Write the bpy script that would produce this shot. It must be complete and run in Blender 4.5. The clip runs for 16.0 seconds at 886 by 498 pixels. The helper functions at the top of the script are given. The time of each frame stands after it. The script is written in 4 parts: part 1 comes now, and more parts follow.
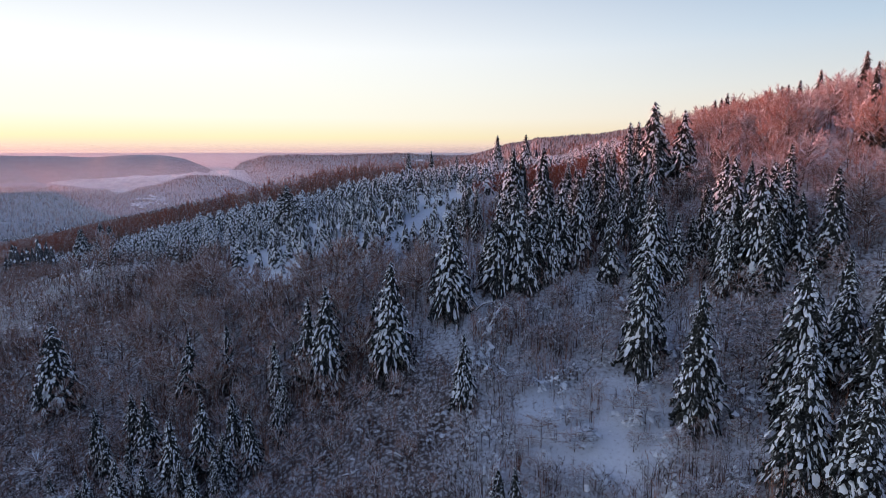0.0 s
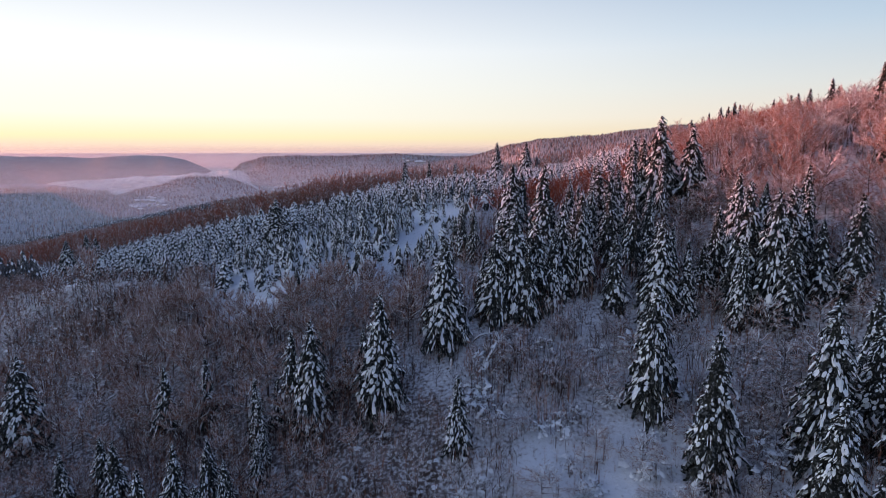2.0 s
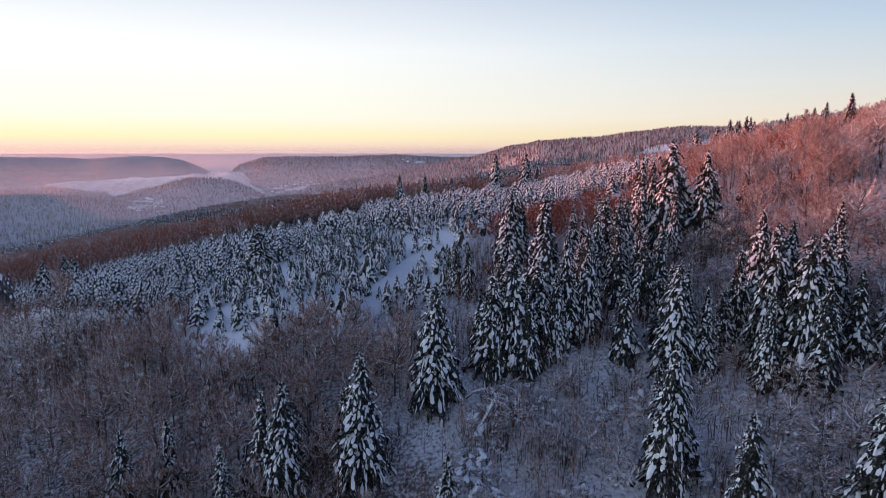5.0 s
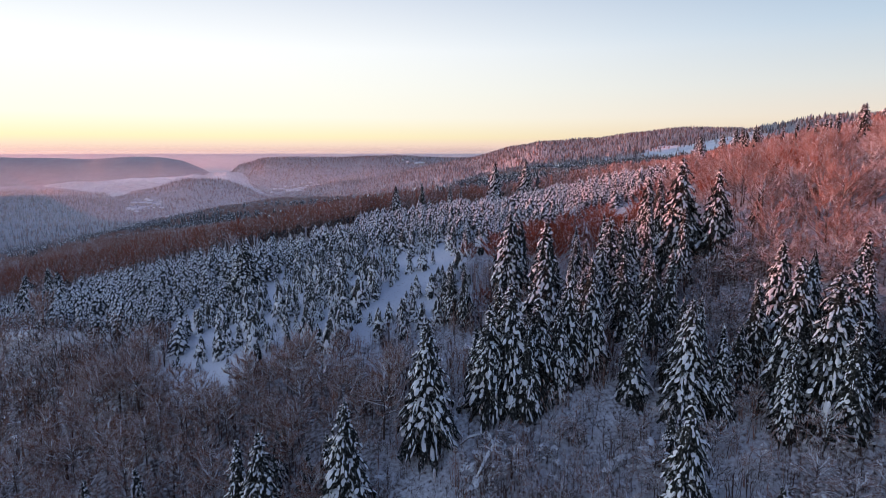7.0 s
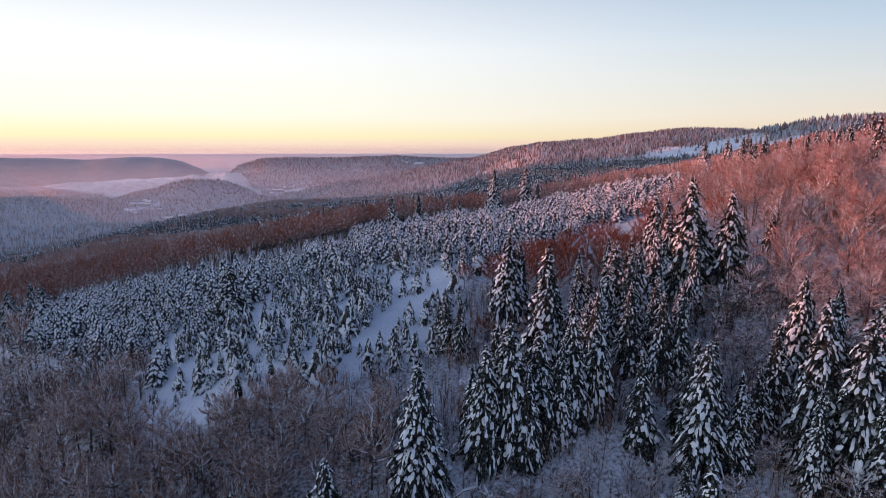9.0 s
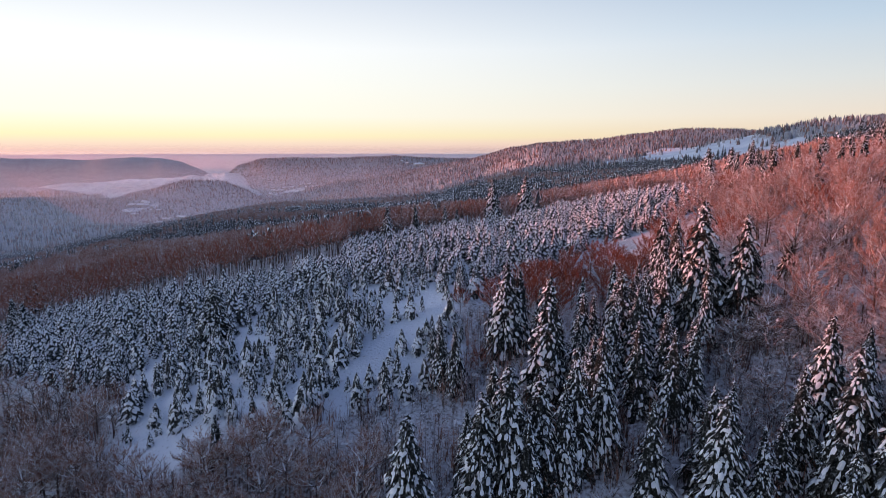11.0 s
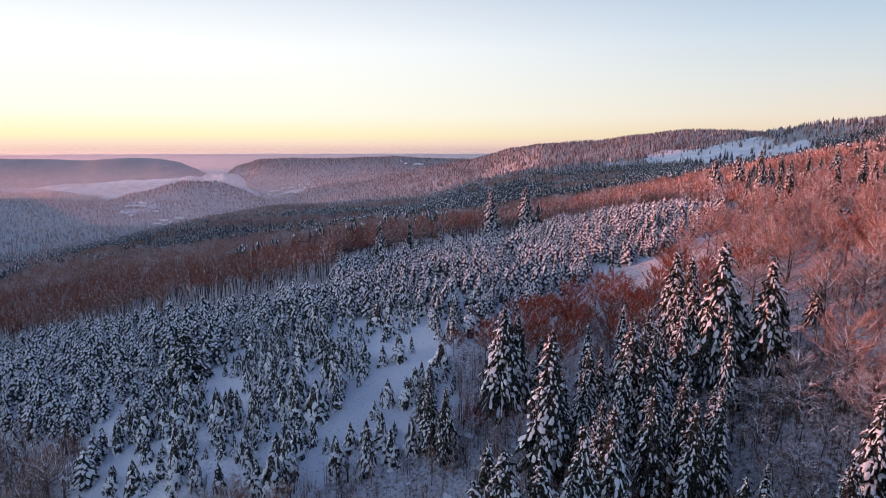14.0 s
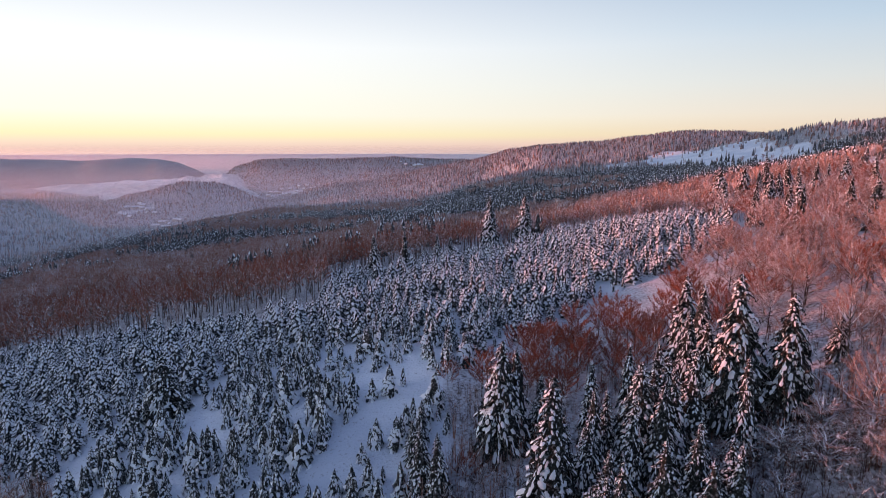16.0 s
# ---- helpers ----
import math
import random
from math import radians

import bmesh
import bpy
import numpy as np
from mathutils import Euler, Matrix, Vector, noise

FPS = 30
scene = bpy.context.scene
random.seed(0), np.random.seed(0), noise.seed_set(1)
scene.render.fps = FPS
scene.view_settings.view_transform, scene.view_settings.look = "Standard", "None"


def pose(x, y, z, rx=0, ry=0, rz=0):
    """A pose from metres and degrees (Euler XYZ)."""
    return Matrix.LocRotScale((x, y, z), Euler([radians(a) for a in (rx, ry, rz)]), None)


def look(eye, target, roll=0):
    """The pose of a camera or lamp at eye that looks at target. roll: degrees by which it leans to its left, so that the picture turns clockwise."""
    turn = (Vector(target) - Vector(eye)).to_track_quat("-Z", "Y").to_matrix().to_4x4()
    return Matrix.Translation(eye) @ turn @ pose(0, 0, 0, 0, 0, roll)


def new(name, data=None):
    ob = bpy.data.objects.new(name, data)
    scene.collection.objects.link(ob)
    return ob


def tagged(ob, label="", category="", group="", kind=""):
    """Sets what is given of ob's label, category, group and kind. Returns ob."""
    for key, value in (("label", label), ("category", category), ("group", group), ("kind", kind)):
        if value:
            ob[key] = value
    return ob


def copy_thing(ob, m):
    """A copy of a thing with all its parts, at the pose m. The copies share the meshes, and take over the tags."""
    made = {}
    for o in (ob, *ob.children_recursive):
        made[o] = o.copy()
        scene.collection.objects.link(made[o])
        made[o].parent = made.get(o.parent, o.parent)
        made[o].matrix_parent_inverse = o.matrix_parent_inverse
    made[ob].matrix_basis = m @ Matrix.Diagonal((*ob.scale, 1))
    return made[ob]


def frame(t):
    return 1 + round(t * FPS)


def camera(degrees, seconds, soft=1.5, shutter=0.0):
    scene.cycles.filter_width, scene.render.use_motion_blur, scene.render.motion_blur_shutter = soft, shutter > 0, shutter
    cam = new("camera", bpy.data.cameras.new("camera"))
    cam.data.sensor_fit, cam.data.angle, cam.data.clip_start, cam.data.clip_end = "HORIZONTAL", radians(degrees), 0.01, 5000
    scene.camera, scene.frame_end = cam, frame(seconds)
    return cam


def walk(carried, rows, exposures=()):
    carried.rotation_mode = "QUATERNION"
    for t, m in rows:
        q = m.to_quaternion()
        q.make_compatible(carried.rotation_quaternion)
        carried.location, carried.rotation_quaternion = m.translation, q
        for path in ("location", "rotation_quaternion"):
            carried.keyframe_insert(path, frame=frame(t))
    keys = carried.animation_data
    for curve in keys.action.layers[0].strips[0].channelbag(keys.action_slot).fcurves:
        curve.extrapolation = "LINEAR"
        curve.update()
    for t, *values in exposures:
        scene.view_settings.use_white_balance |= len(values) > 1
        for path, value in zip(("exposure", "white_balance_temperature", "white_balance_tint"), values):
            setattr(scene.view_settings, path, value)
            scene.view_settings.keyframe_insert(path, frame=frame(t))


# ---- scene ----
cam = camera(75.0, 16.0, soft=0.7)
# seconds, then metres east, north and up of the first eye, then yaw, pitch and roll
PATH = [
    (0.0, -0.079, -0.110, -0.043, -0.007, -9.582, 0.013),
    (2.0, 1.167, 8.501, 4.022, 0.025, -9.583, -0.020),
    (4.0, 2.372, 17.134, 8.121, 0.048, -9.604, -0.034),
    (6.0, 3.549, 25.783, 12.232, 0.062, -9.639, -0.035),
    (8.0, 4.713, 34.439, 16.334, 0.069, -9.683, -0.028),
    (10.0, 5.878, 43.096, 20.405, 0.070, -9.733, -0.019),
    (12.0, 7.060, 51.747, 24.423, 0.065, -9.784, -0.013),
    (14.0, 8.272, 60.383, 28.367, 0.055, -9.830, -0.016),
    (16.0, 9.530, 68.999, 32.215, 0.041, -9.867, -0.034),
]
walk(cam, [(t, pose(x, y, z, 90 + pitch, roll, yaw)) for t, x, y, z, yaw, pitch, roll in PATH])

# ---------------------------------------------------------------- light
SUN_BEARING, SUN_HEIGHT, GLOW_BEARING = -86.0, 3.2, -76.0
scene.view_settings.exposure = 0.0
world = bpy.data.worlds.new("winter_sky")
scene.world = world
world.use_nodes = True
wn, wl = world.node_tree.nodes, world.node_tree.links
sky = wn.new("ShaderNodeTexSky")
sky.sky_type, sky.sun_disc = "NISHITA", False
sky.sun_elevation, sky.sun_rotation = radians(SUN_HEIGHT), radians(SUN_BEARING)
sky.altitude, sky.air_density, sky.dust_density, sky.ozone_density = 500, 1.0, 2.0, 2.0


def sky_node(kind, **settings):
    made = wn.new(kind)
    for key, value in settings.items():
        if key == "operation":
            made.operation = value
        elif key == "clamp":
            made.use_clamp = value
    return made


def sky_ramp(fac, stops):
    made = wn.new("ShaderNodeValToRGB")
    while len(made.color_ramp.elements) < len(stops):
        made.color_ramp.elements.new(0.5)
    for e, (at, c) in zip(made.color_ramp.elements, stops):
        e.position, e.color = at, (*c, 1)
    wl.new(fac, made.inputs[0])
    return made.outputs[0]


# the afterglow: low bands of colour, warm towards the sun and cool away from it, over the clear sky
SKY_DIR = wn.new("ShaderNodeTexCoord").outputs["Generated"]
split = wn.new("ShaderNodeSeparateXYZ")
wl.new(SKY_DIR, split.inputs[0])
toward = sky_node("ShaderNodeVectorMath", operation="DOT_PRODUCT")
wl.new(SKY_DIR, toward.inputs[0])
toward.inputs[1].default_value = (math.sin(radians(GLOW_BEARING)), math.cos(radians(GLOW_BEARING)), 0)
side = wn.new("ShaderNodeMapRange")
side.interpolation_type = "SMOOTHSTEP"
side.inputs["From Min"].default_value, side.inputs["From Max"].default_value = -0.75, 0.62
wl.new(toward.outputs["Value"], side.inputs["Value"])
WARM = [(0.0, (0.84, 0.60, 0.53)), (0.010, (0.95, 0.74, 0.60)), (0.022, (0.98, 0.88, 0.56)), (0.055, (0.97, 0.94, 0.82)), (0.16, (0.96, 0.96, 0.96)), (0.32, (0.49, 0.57, 0.73)), (0.50, (0.215, 0.27, 0.44)), (1.0, (0.125, 0.175, 0.345))]
COOL = [(0.0, (0.62, 0.40, 0.40)), (0.02, (0.74, 0.54, 0.46)), (0.05, (0.76, 0.64, 0.56)), (0.10, (0.62, 0.63, 0.65)), (0.18, (0.40, 0.52, 0.66)), (0.30, (0.20, 0.33, 0.53)), (0.50, (0.165, 0.235, 0.44)), (1.0, (0.12, 0.17, 0.345))]
glow = wn.new("ShaderNodeMix")
glow.data_type = "RGBA"
wl.new(side.outputs[0], glow.inputs[0])
wl.new(sky_ramp(split.outputs["Z"], COOL), glow.inputs[6])
wl.new(sky_ramp(split.outputs["Z"], WARM), glow.inputs[7])
both = wn.new("ShaderNodeAddShader")
wl.new(sky.outputs[0], wn["Background"].inputs[0])
wn["Background"].inputs[1].default_value = 0.05
after = wn.new("ShaderNodeBackground")
wl.new(glow.outputs[2], after.inputs[0])
# brighter round the place where the sun goes down
near_sun = wn.new("ShaderNodeMapRange")
near_sun.interpolation_type = "SMOOTHSTEP"
for key, v in (("From Min", 0.80), ("From Max", 1.0), ("To Min", 1.0), ("To Max", 5.2)):
    near_sun.inputs[key].default_value = v
wl.new(toward.outputs["Value"], near_sun.inputs["Value"])
wl.new(near_sun.outputs[0], after.inputs[1])
wl.new(wn["Background"].outputs[0], both.inputs[0])
wl.new(after.outputs[0], both.inputs[1])
wl.new(both.outputs[0], wn["World Output"].inputs[0])
sun = new("sun", bpy.data.lights.new("sun", "SUN"))
sun.data.energy, sun.data.angle, sun.data.color = 6.3, radians(0.9), (1.0, 0.26, 0.15)
sun.matrix_world = look((0, 0, 0), (-math.sin(radians(SUN_BEARING)), -math.cos(radians(SUN_BEARING)), -math.tan(radians(SUN_HEIGHT))))


# ---------------------------------------------------------------- materials
def material(name, roughness=0.9):
    m = bpy.data.materials.new(name)
    m.use_nodes = True
    n, l = m.node_tree.nodes, m.node_tree.links
    b = n["Principled BSDF"]
    b.inputs["Roughness"].default_value = roughness
    b.inputs["Specular IOR Level"].default_value = 0.2
    return m, n, l, b


def noise_node(n, l, scale, detail=4.0, coords=None):
    t = n.new("ShaderNodeTexNoise")
    t.inputs["Scale"].default_value, t.inputs["Detail"].default_value = scale, detail
    if coords:
        l.new(coords, t.inputs["Vector"])
    return t.outputs["Fac"]


def ramp(n, l, fac, *stops):
    r = n.new("ShaderNodeValToRGB")
    while len(r.color_ramp.elements) < len(stops):
        r.color_ramp.elements.new(0.5)
    for e, (at, c) in zip(r.color_ramp.elements, stops):
        e.position, e.color = at, (*c, 1) if len(c) == 3 else c
    l.new(fac, r.inputs[0])
    return r.outputs[0]


def blend(n, l, fac, a, b):
    m = n.new("ShaderNodeMix")
    m.data_type = "RGBA"
    if isinstance(fac, float):
        m.inputs[0].default_value = fac
    else:
        l.new(fac, m.inputs[0])
    for slot, v in ((6, a), (7, b)):
        if isinstance(v, tuple):
            m.inputs[slot].default_value = (*v, 1)
        else:
            l.new(v, m.inputs[slot])
    return m.outputs[2]


def bump(n, l, b, height, strength, distance=0.1):
    k = n.new("ShaderNodeBump")
    k.inputs["Strength"].default_value, k.inputs["Distance"].default_value = strength, distance
    l.new(height, k.inputs["Height"])
    l.new(k.outputs[0], b.inputs["Normal"])


def place_node(n):
    return n.new("ShaderNodeNewGeometry").outputs["Position"]


def snow_material():
    m, n, l, b = material("snow", 0.75)
    at = place_node(n)
    c = ramp(n, l, noise_node(n, l, 0.6, 5, at), (0.3, (0.78, 0.81, 0.87)), (0.7, (0.90, 0.92, 0.95)))
    l.new(c, b.inputs["Base Color"])
    b.inputs["Subsurface Weight"].default_value = 0.0
    bump(n, l, b, noise_node(n, l, 5.0, 4, at), 0.5, 0.15)
    return m


def ground_material():
    """Snow; where the land is wooded, with twigs, stems and litter that stand out of it; under spruces this tone also
    carries their shade.
    """
    m, n, l, b = material("snow_cover", 0.8)
    at = place_node(n)
    cover = n.new("ShaderNodeAttribute")
    cover.attribute_name = "wooded"
    fine = noise_node(n, l, 1.7, 8, at)
    wide = noise_node(n, l, 0.035, 5, at)
    snow = ramp(n, l, wide, (0.35, (0.66, 0.70, 0.78)), (0.65, (0.85, 0.87, 0.92)))
    litter = ramp(n, l, noise_node(n, l, 0.22, 8, at), (0.35, (0.07, 0.05, 0.045)), (0.65, (0.26, 0.22, 0.22)))
    amount = n.new("ShaderNodeMath")
    amount.operation, amount.use_clamp = "MULTIPLY_ADD", True
    l.new(ramp(n, l, fine, (0.38, (0.25, 0.25, 0.25)), (0.62, (1, 1, 1))), amount.inputs[0])
    l.new(cover.outputs["Fac"], amount.inputs[1])
    l.new(ramp(n, l, fine, (0.60, (0, 0, 0)), (0.72, (0.5, 0.5, 0.5))), amount.inputs[2])
    l.new(blend(n, l, amount.outputs[0], snow, litter), b.inputs["Base Color"])
    bump(n, l, b, fine, 0.6, 0.4)
    return m


def needle_material(name, dark, pale, frost):
    m, n, l, b = material(name, 0.85)
    at = place_node(n)
    c = ramp(n, l, noise_node(n, l, 1.6, 5, at), (0.3, dark), (0.7, pale))
    f = ramp(n, l, noise_node(n, l, 2.7, 6, at), (0.52, (0, 0, 0)), (0.68, (frost, frost, frost)))
    l.new(blend(n, l, f, c, (0.72, 0.75, 0.80)), b.inputs["Base Color"])
    return m


def bark_material(name, dark, pale, frost, lo=0.45, hi=0.62):
    m, n, l, b = material(name, 0.9)
    at = place_node(n)
    own = n.new("ShaderNodeObjectInfo").outputs["Random"]
    c = ramp(n, l, noise_node(n, l, 1.3, 5, at), (0.3, dark), (0.7, pale))
    f = ramp(n, l, noise_node(n, l, 1.1, 8, at), (lo, (0, 0, 0)), (hi, (frost, frost, frost)))
    tint = blend(n, l, own, c, tuple(0.6 * v for v in dark))
    half = blend(n, l, 0.35, c, tint)
    l.new(blend(n, l, f, half, (0.74, 0.74, 0.78)), b.inputs["Base Color"])
    return m


SNOW = snow_material()
GROUND = ground_material()
NEEDLES = needle_material("spruce_needles", (0.009, 0.010, 0.009), (0.024, 0.025, 0.021), 0.3)
YOUNG_NEEDLES = needle_material("young_spruce_needles", (0.014, 0.015, 0.014), (0.045, 0.046, 0.044), 0.6)
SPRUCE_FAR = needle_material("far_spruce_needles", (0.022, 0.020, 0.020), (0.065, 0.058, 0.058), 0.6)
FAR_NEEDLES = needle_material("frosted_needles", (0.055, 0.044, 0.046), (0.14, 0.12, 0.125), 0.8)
TRUNK = bark_material("spruce_bark", (0.035, 0.025, 0.020), (0.11, 0.08, 0.065), 0.5, 0.55, 0.7)
BARK = bark_material("beech_bark", (0.06, 0.042, 0.034), (0.17, 0.12, 0.10), 0.55, 0.52, 0.70)
TWIGS = bark_material("bare_twigs", (0.22, 0.10, 0.068), (0.40, 0.20, 0.14), 0.7, 0.48, 0.66)
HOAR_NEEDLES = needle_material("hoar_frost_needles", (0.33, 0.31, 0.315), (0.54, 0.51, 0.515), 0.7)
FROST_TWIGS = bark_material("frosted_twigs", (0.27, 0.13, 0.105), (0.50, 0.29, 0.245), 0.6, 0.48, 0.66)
RED_TWIGS = bark_material("russet_twigs", (0.24, 0.068, 0.042), (0.44, 0.15, 0.09), 0.35, 0.54, 0.72)
DARK_TWIGS = bark_material("dark_brush", (0.052, 0.028, 0.021), (0.12, 0.066, 0.050), 0.55, 0.56, 0.72)
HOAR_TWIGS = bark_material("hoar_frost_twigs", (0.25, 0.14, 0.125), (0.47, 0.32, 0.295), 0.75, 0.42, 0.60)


# ---------------------------------------------------------------- the land
GRID_X = np.array([-900, -550, -300, -180, -100, -45, 0, 45, 90, 150, 250, 420, 700], float)
GRID_Y = np.array([-150, 40, 85, 115, 150, 190, 240, 310, 430, 620, 900, 1250], float)
# heights of the near hillside from west to east, one line for each distance north
SLOPE = {
    -150: (-197, -164, -129, -106, -94, -91, -86, -65, -44, -24, -1, 23, 49),
    40: (-185, -149, -111, -87, -72, -69, -66, -47, -22, -1, 21, 45, 72),
    85: (-178, -143, -104, -79, -62, -58, -50, -40, -19, 5, 31, 59, 89),
    115: (-175, -139, -100, -74, -55, -48, -36, -28, -9, 12, 37, 66, 97),
    150: (-173, -136, -96, -68, -49, -30, -24, -16, 2, 17, 41, 70, 103),
    190: (-172, -134, -91, -62, -37, -23, -14, -12, 2, 16, 42, 71, 105),
}
SLOPE_FAR = {
    240: (-171, -132, -86, -57, -33, -20, -13, -9, 2, 13, 39, 69, 106),
    310: (-170, -130, -80, -52, -35, -23, -17, -12, -2, 4, 29, 63, 103),
    430: (-170, -129, -76, -53, -42, -32, -26, -25, -17, -7, 15, 49, 96),
    620: (-163, -126, -79, -67, -56, -47, -40, -38, -30, -20, -6, 24, 77),
    900: (-168, -129, -78, -74, -69, -65, -60, -49, -39, -30, -21, -4, 64),
    1250: (-200, -143, -92, -88, -83, -79, -69, -55, -42, -29, -14, 7, 86),
}
GRID_Z = np.array([*SLOPE.values(), *SLOPE_FAR.values()], float)

# ridges farther off: bearing (degrees east of north), distance, crest height
FAR_WEST_HILL = [(-50, 3900, -190), (-41, 3800, -100), (-38, 3740, -24), (-33, 3540, -22), (-30, 3420, -22), (-25.5, 3290, -22), (-23.8, 3250, -34), (-22.4, 3240, -72), (-20, 3220, -150), (-12, 3200, -200)]
FAR_MID_HILL = [(-24, 3200, -200), (-20.4, 3170, -130), (-19.1, 3140, -66), (-17.1, 3110, -32), (-12.9, 3050, -27), (-6.9, 2990, -18), (-2.5, 2970, -26), (3.7, 2970, -30), (15, 3000, -30)]
VALLEY_KNOLL = [(-33, 2500, -215), (-29.7, 2500, -180), (-27.5, 2480, -142), (-23.5, 2440, -100), (-20.6, 2420, -100), (-18.5, 2400, -132), (-17, 2380, -172), (-14, 2350, -205)]
WEST_SLOPE = [(-52, 3000, -205), (-43, 2980, -170), (-37.5, 2950, -122), (-33.8, 2800, -134), (-29.7, 2650, -160), (-27, 2600, -200)]
EAST_HILL = [(-8, 2500, -110), (0, 2400, -45), (4.3, 2370, -6), (6.5, 2250, 21), (9.2, 2080, 41), (14.6, 2020, 49), (17, 2040, 63), (20.2, 2070, 75), (26.8, 2180, 77), (30, 2250, 73),
             (32.3, 2050, 73), (35, 1880, 96), (40, 1900, 110), (60, 1900, 120)]


# unseen ridge added in the west, crest notched to shade or spare the slope
SHADE_RIDGE = [(-140, 1950, 82), (-120, 1900, 110), (-90, 1900, 114), (-82.9, 1900, 116), (-82.3, 1900, 109), (-81.9, 1900, 103), (-81.5, 1900, 103), (-81.2, 1900, 106), (-79.6, 1900, 106), (-79, 1900, 101), (-77.6, 1900, 101), (-76.8, 1900, 105), (-72, 1900, 108), (-64, 1950, 122), (-58, 1950, 190), (-46.5, 1950, 190), (-42, 2000, -150)]


def smooth(v, lo, hi):
    s = np.clip((np.asarray(v, float) - lo) / (hi - lo), 0, 1)
    return s * s * (3 - 2 * s)


def hermite(knots, values, slopes, at):
    i = np.clip(np.searchsorted(knots, at) - 1, 0, len(knots) - 2)
    w = knots[i + 1] - knots[i]
    s = (at - knots[i]) / w
    n = np.arange(len(at))
    a, b, c, d = values[i, n], values[i + 1, n], slopes[i, n] * w, slopes[i + 1, n] * w
    return (2 * s ** 3 - 3 * s ** 2 + 1) * a + (s ** 3 - 2 * s ** 2 + s) * c + (3 * s ** 2 - 2 * s ** 3) * b + (s ** 3 - s ** 2) * d


def hashed(i, j, seed):
    n = (i.astype(np.int64) * 374761393 + j.astype(np.int64) * 668265263 + seed * 974711) & 0x7FFFFFFF
    n = ((n ^ (n >> 13)) * 1274126177) & 0x7FFFFFFF
    return ((n ^ (n >> 16)) & 0xFFFF) / 65535.0


def rough(x, y, size, seed=0):
    """Smooth noise from -1 to 1 with lumps of that size."""
    u, v = np.asarray(x, float) / size, np.asarray(y, float) / size
    i, j = np.floor(u), np.floor(v)
    a, b = u - i, v - j
    a, b = a * a * (3 - 2 * a), b * b * (3 - 2 * b)
    low = hashed(i, j, seed) * (1 - a) + hashed(i + 1, j, seed) * a
    high = hashed(i, j + 1, seed) * (1 - a) + hashed(i + 1, j + 1, seed) * a
    return 2 * (low * (1 - b) + high * b) - 1


def near_land(x, y):
    x, y = np.clip(x, -900, 700), np.clip(y, -150, 1250)
    lines = []
    for z in GRID_Z:
        column = np.repeat(z[:, None], len(x), 1)
        lines.append(hermite(GRID_X, column, np.repeat(np.gradient(z, GRID_X)[:, None], len(x), 1), x))
    lines = np.array(lines)
    return hermite(GRID_Y, lines, np.gradient(lines, GRID_Y, axis=0), y)


def far_land(r, bearing):
    floor = np.interp(bearing, [-60, -20, -12, 0, 10, 25, 40, 60], [-212, -208, -168, -120, -75, -35, 30, 60])
    parts = [np.full_like(r, 0.0)]
    for crest, front, back in ((FAR_WEST_HILL, 300, 600), (FAR_MID_HILL, 330, 500), (VALLEY_KNOLL, 230, 220), (WEST_SLOPE, 900, 420), (EAST_HILL, 760, 700), (SHADE_RIDGE, 260, 300)):
        c = np.array(crest, float)
        away = r - np.interp(bearing, c[:, 0], c[:, 1])
        top = np.maximum(np.interp(bearing, c[:, 0], c[:, 2]) - floor, 0) * smooth(bearing, c[0, 0] - 8, c[0, 0]) * (1 - smooth(bearing, c[-1, 0], c[-1, 0] + 12))
        parts.append(top * np.exp(-(away / np.where(away < 0, front, back)) ** 2))
    z = floor + np.sum(np.array(parts) ** 6, axis=0) ** (1 / 6)
    rim = smooth(r, 4150, 4850)
    return z * (1 - rim) + rim * -10.0


def land(x, y):
    """The height of the ground."""
    x, y = np.atleast_1d(np.asarray(x, float)), np.atleast_1d(np.asarray(y, float))
    r, bearing = np.hypot(x, y), np.degrees(np.arctan2(x, y))
    ahead = np.clip(bearing, -145, 58)
    w = smooth(r, 1270, 1640)
    z = near_land(x, y) * (1 - w) + far_land(r, ahead) * w
    z = z + 0.35 * rough(x, y, 9, 3) + 0.12 * rough(x, y, 2.3, 4) + smooth(r, 120, 700) * 2.2 * rough(x, y, 60, 5) + smooth(r, 900, 2400) * (7 * rough(x, y, 260, 6) + 4 * rough(x, y, 110, 7)) * (1 - smooth(r, 3600, 4600))
    return z


def ground(x, y):
    return float(land(x, y)[0])


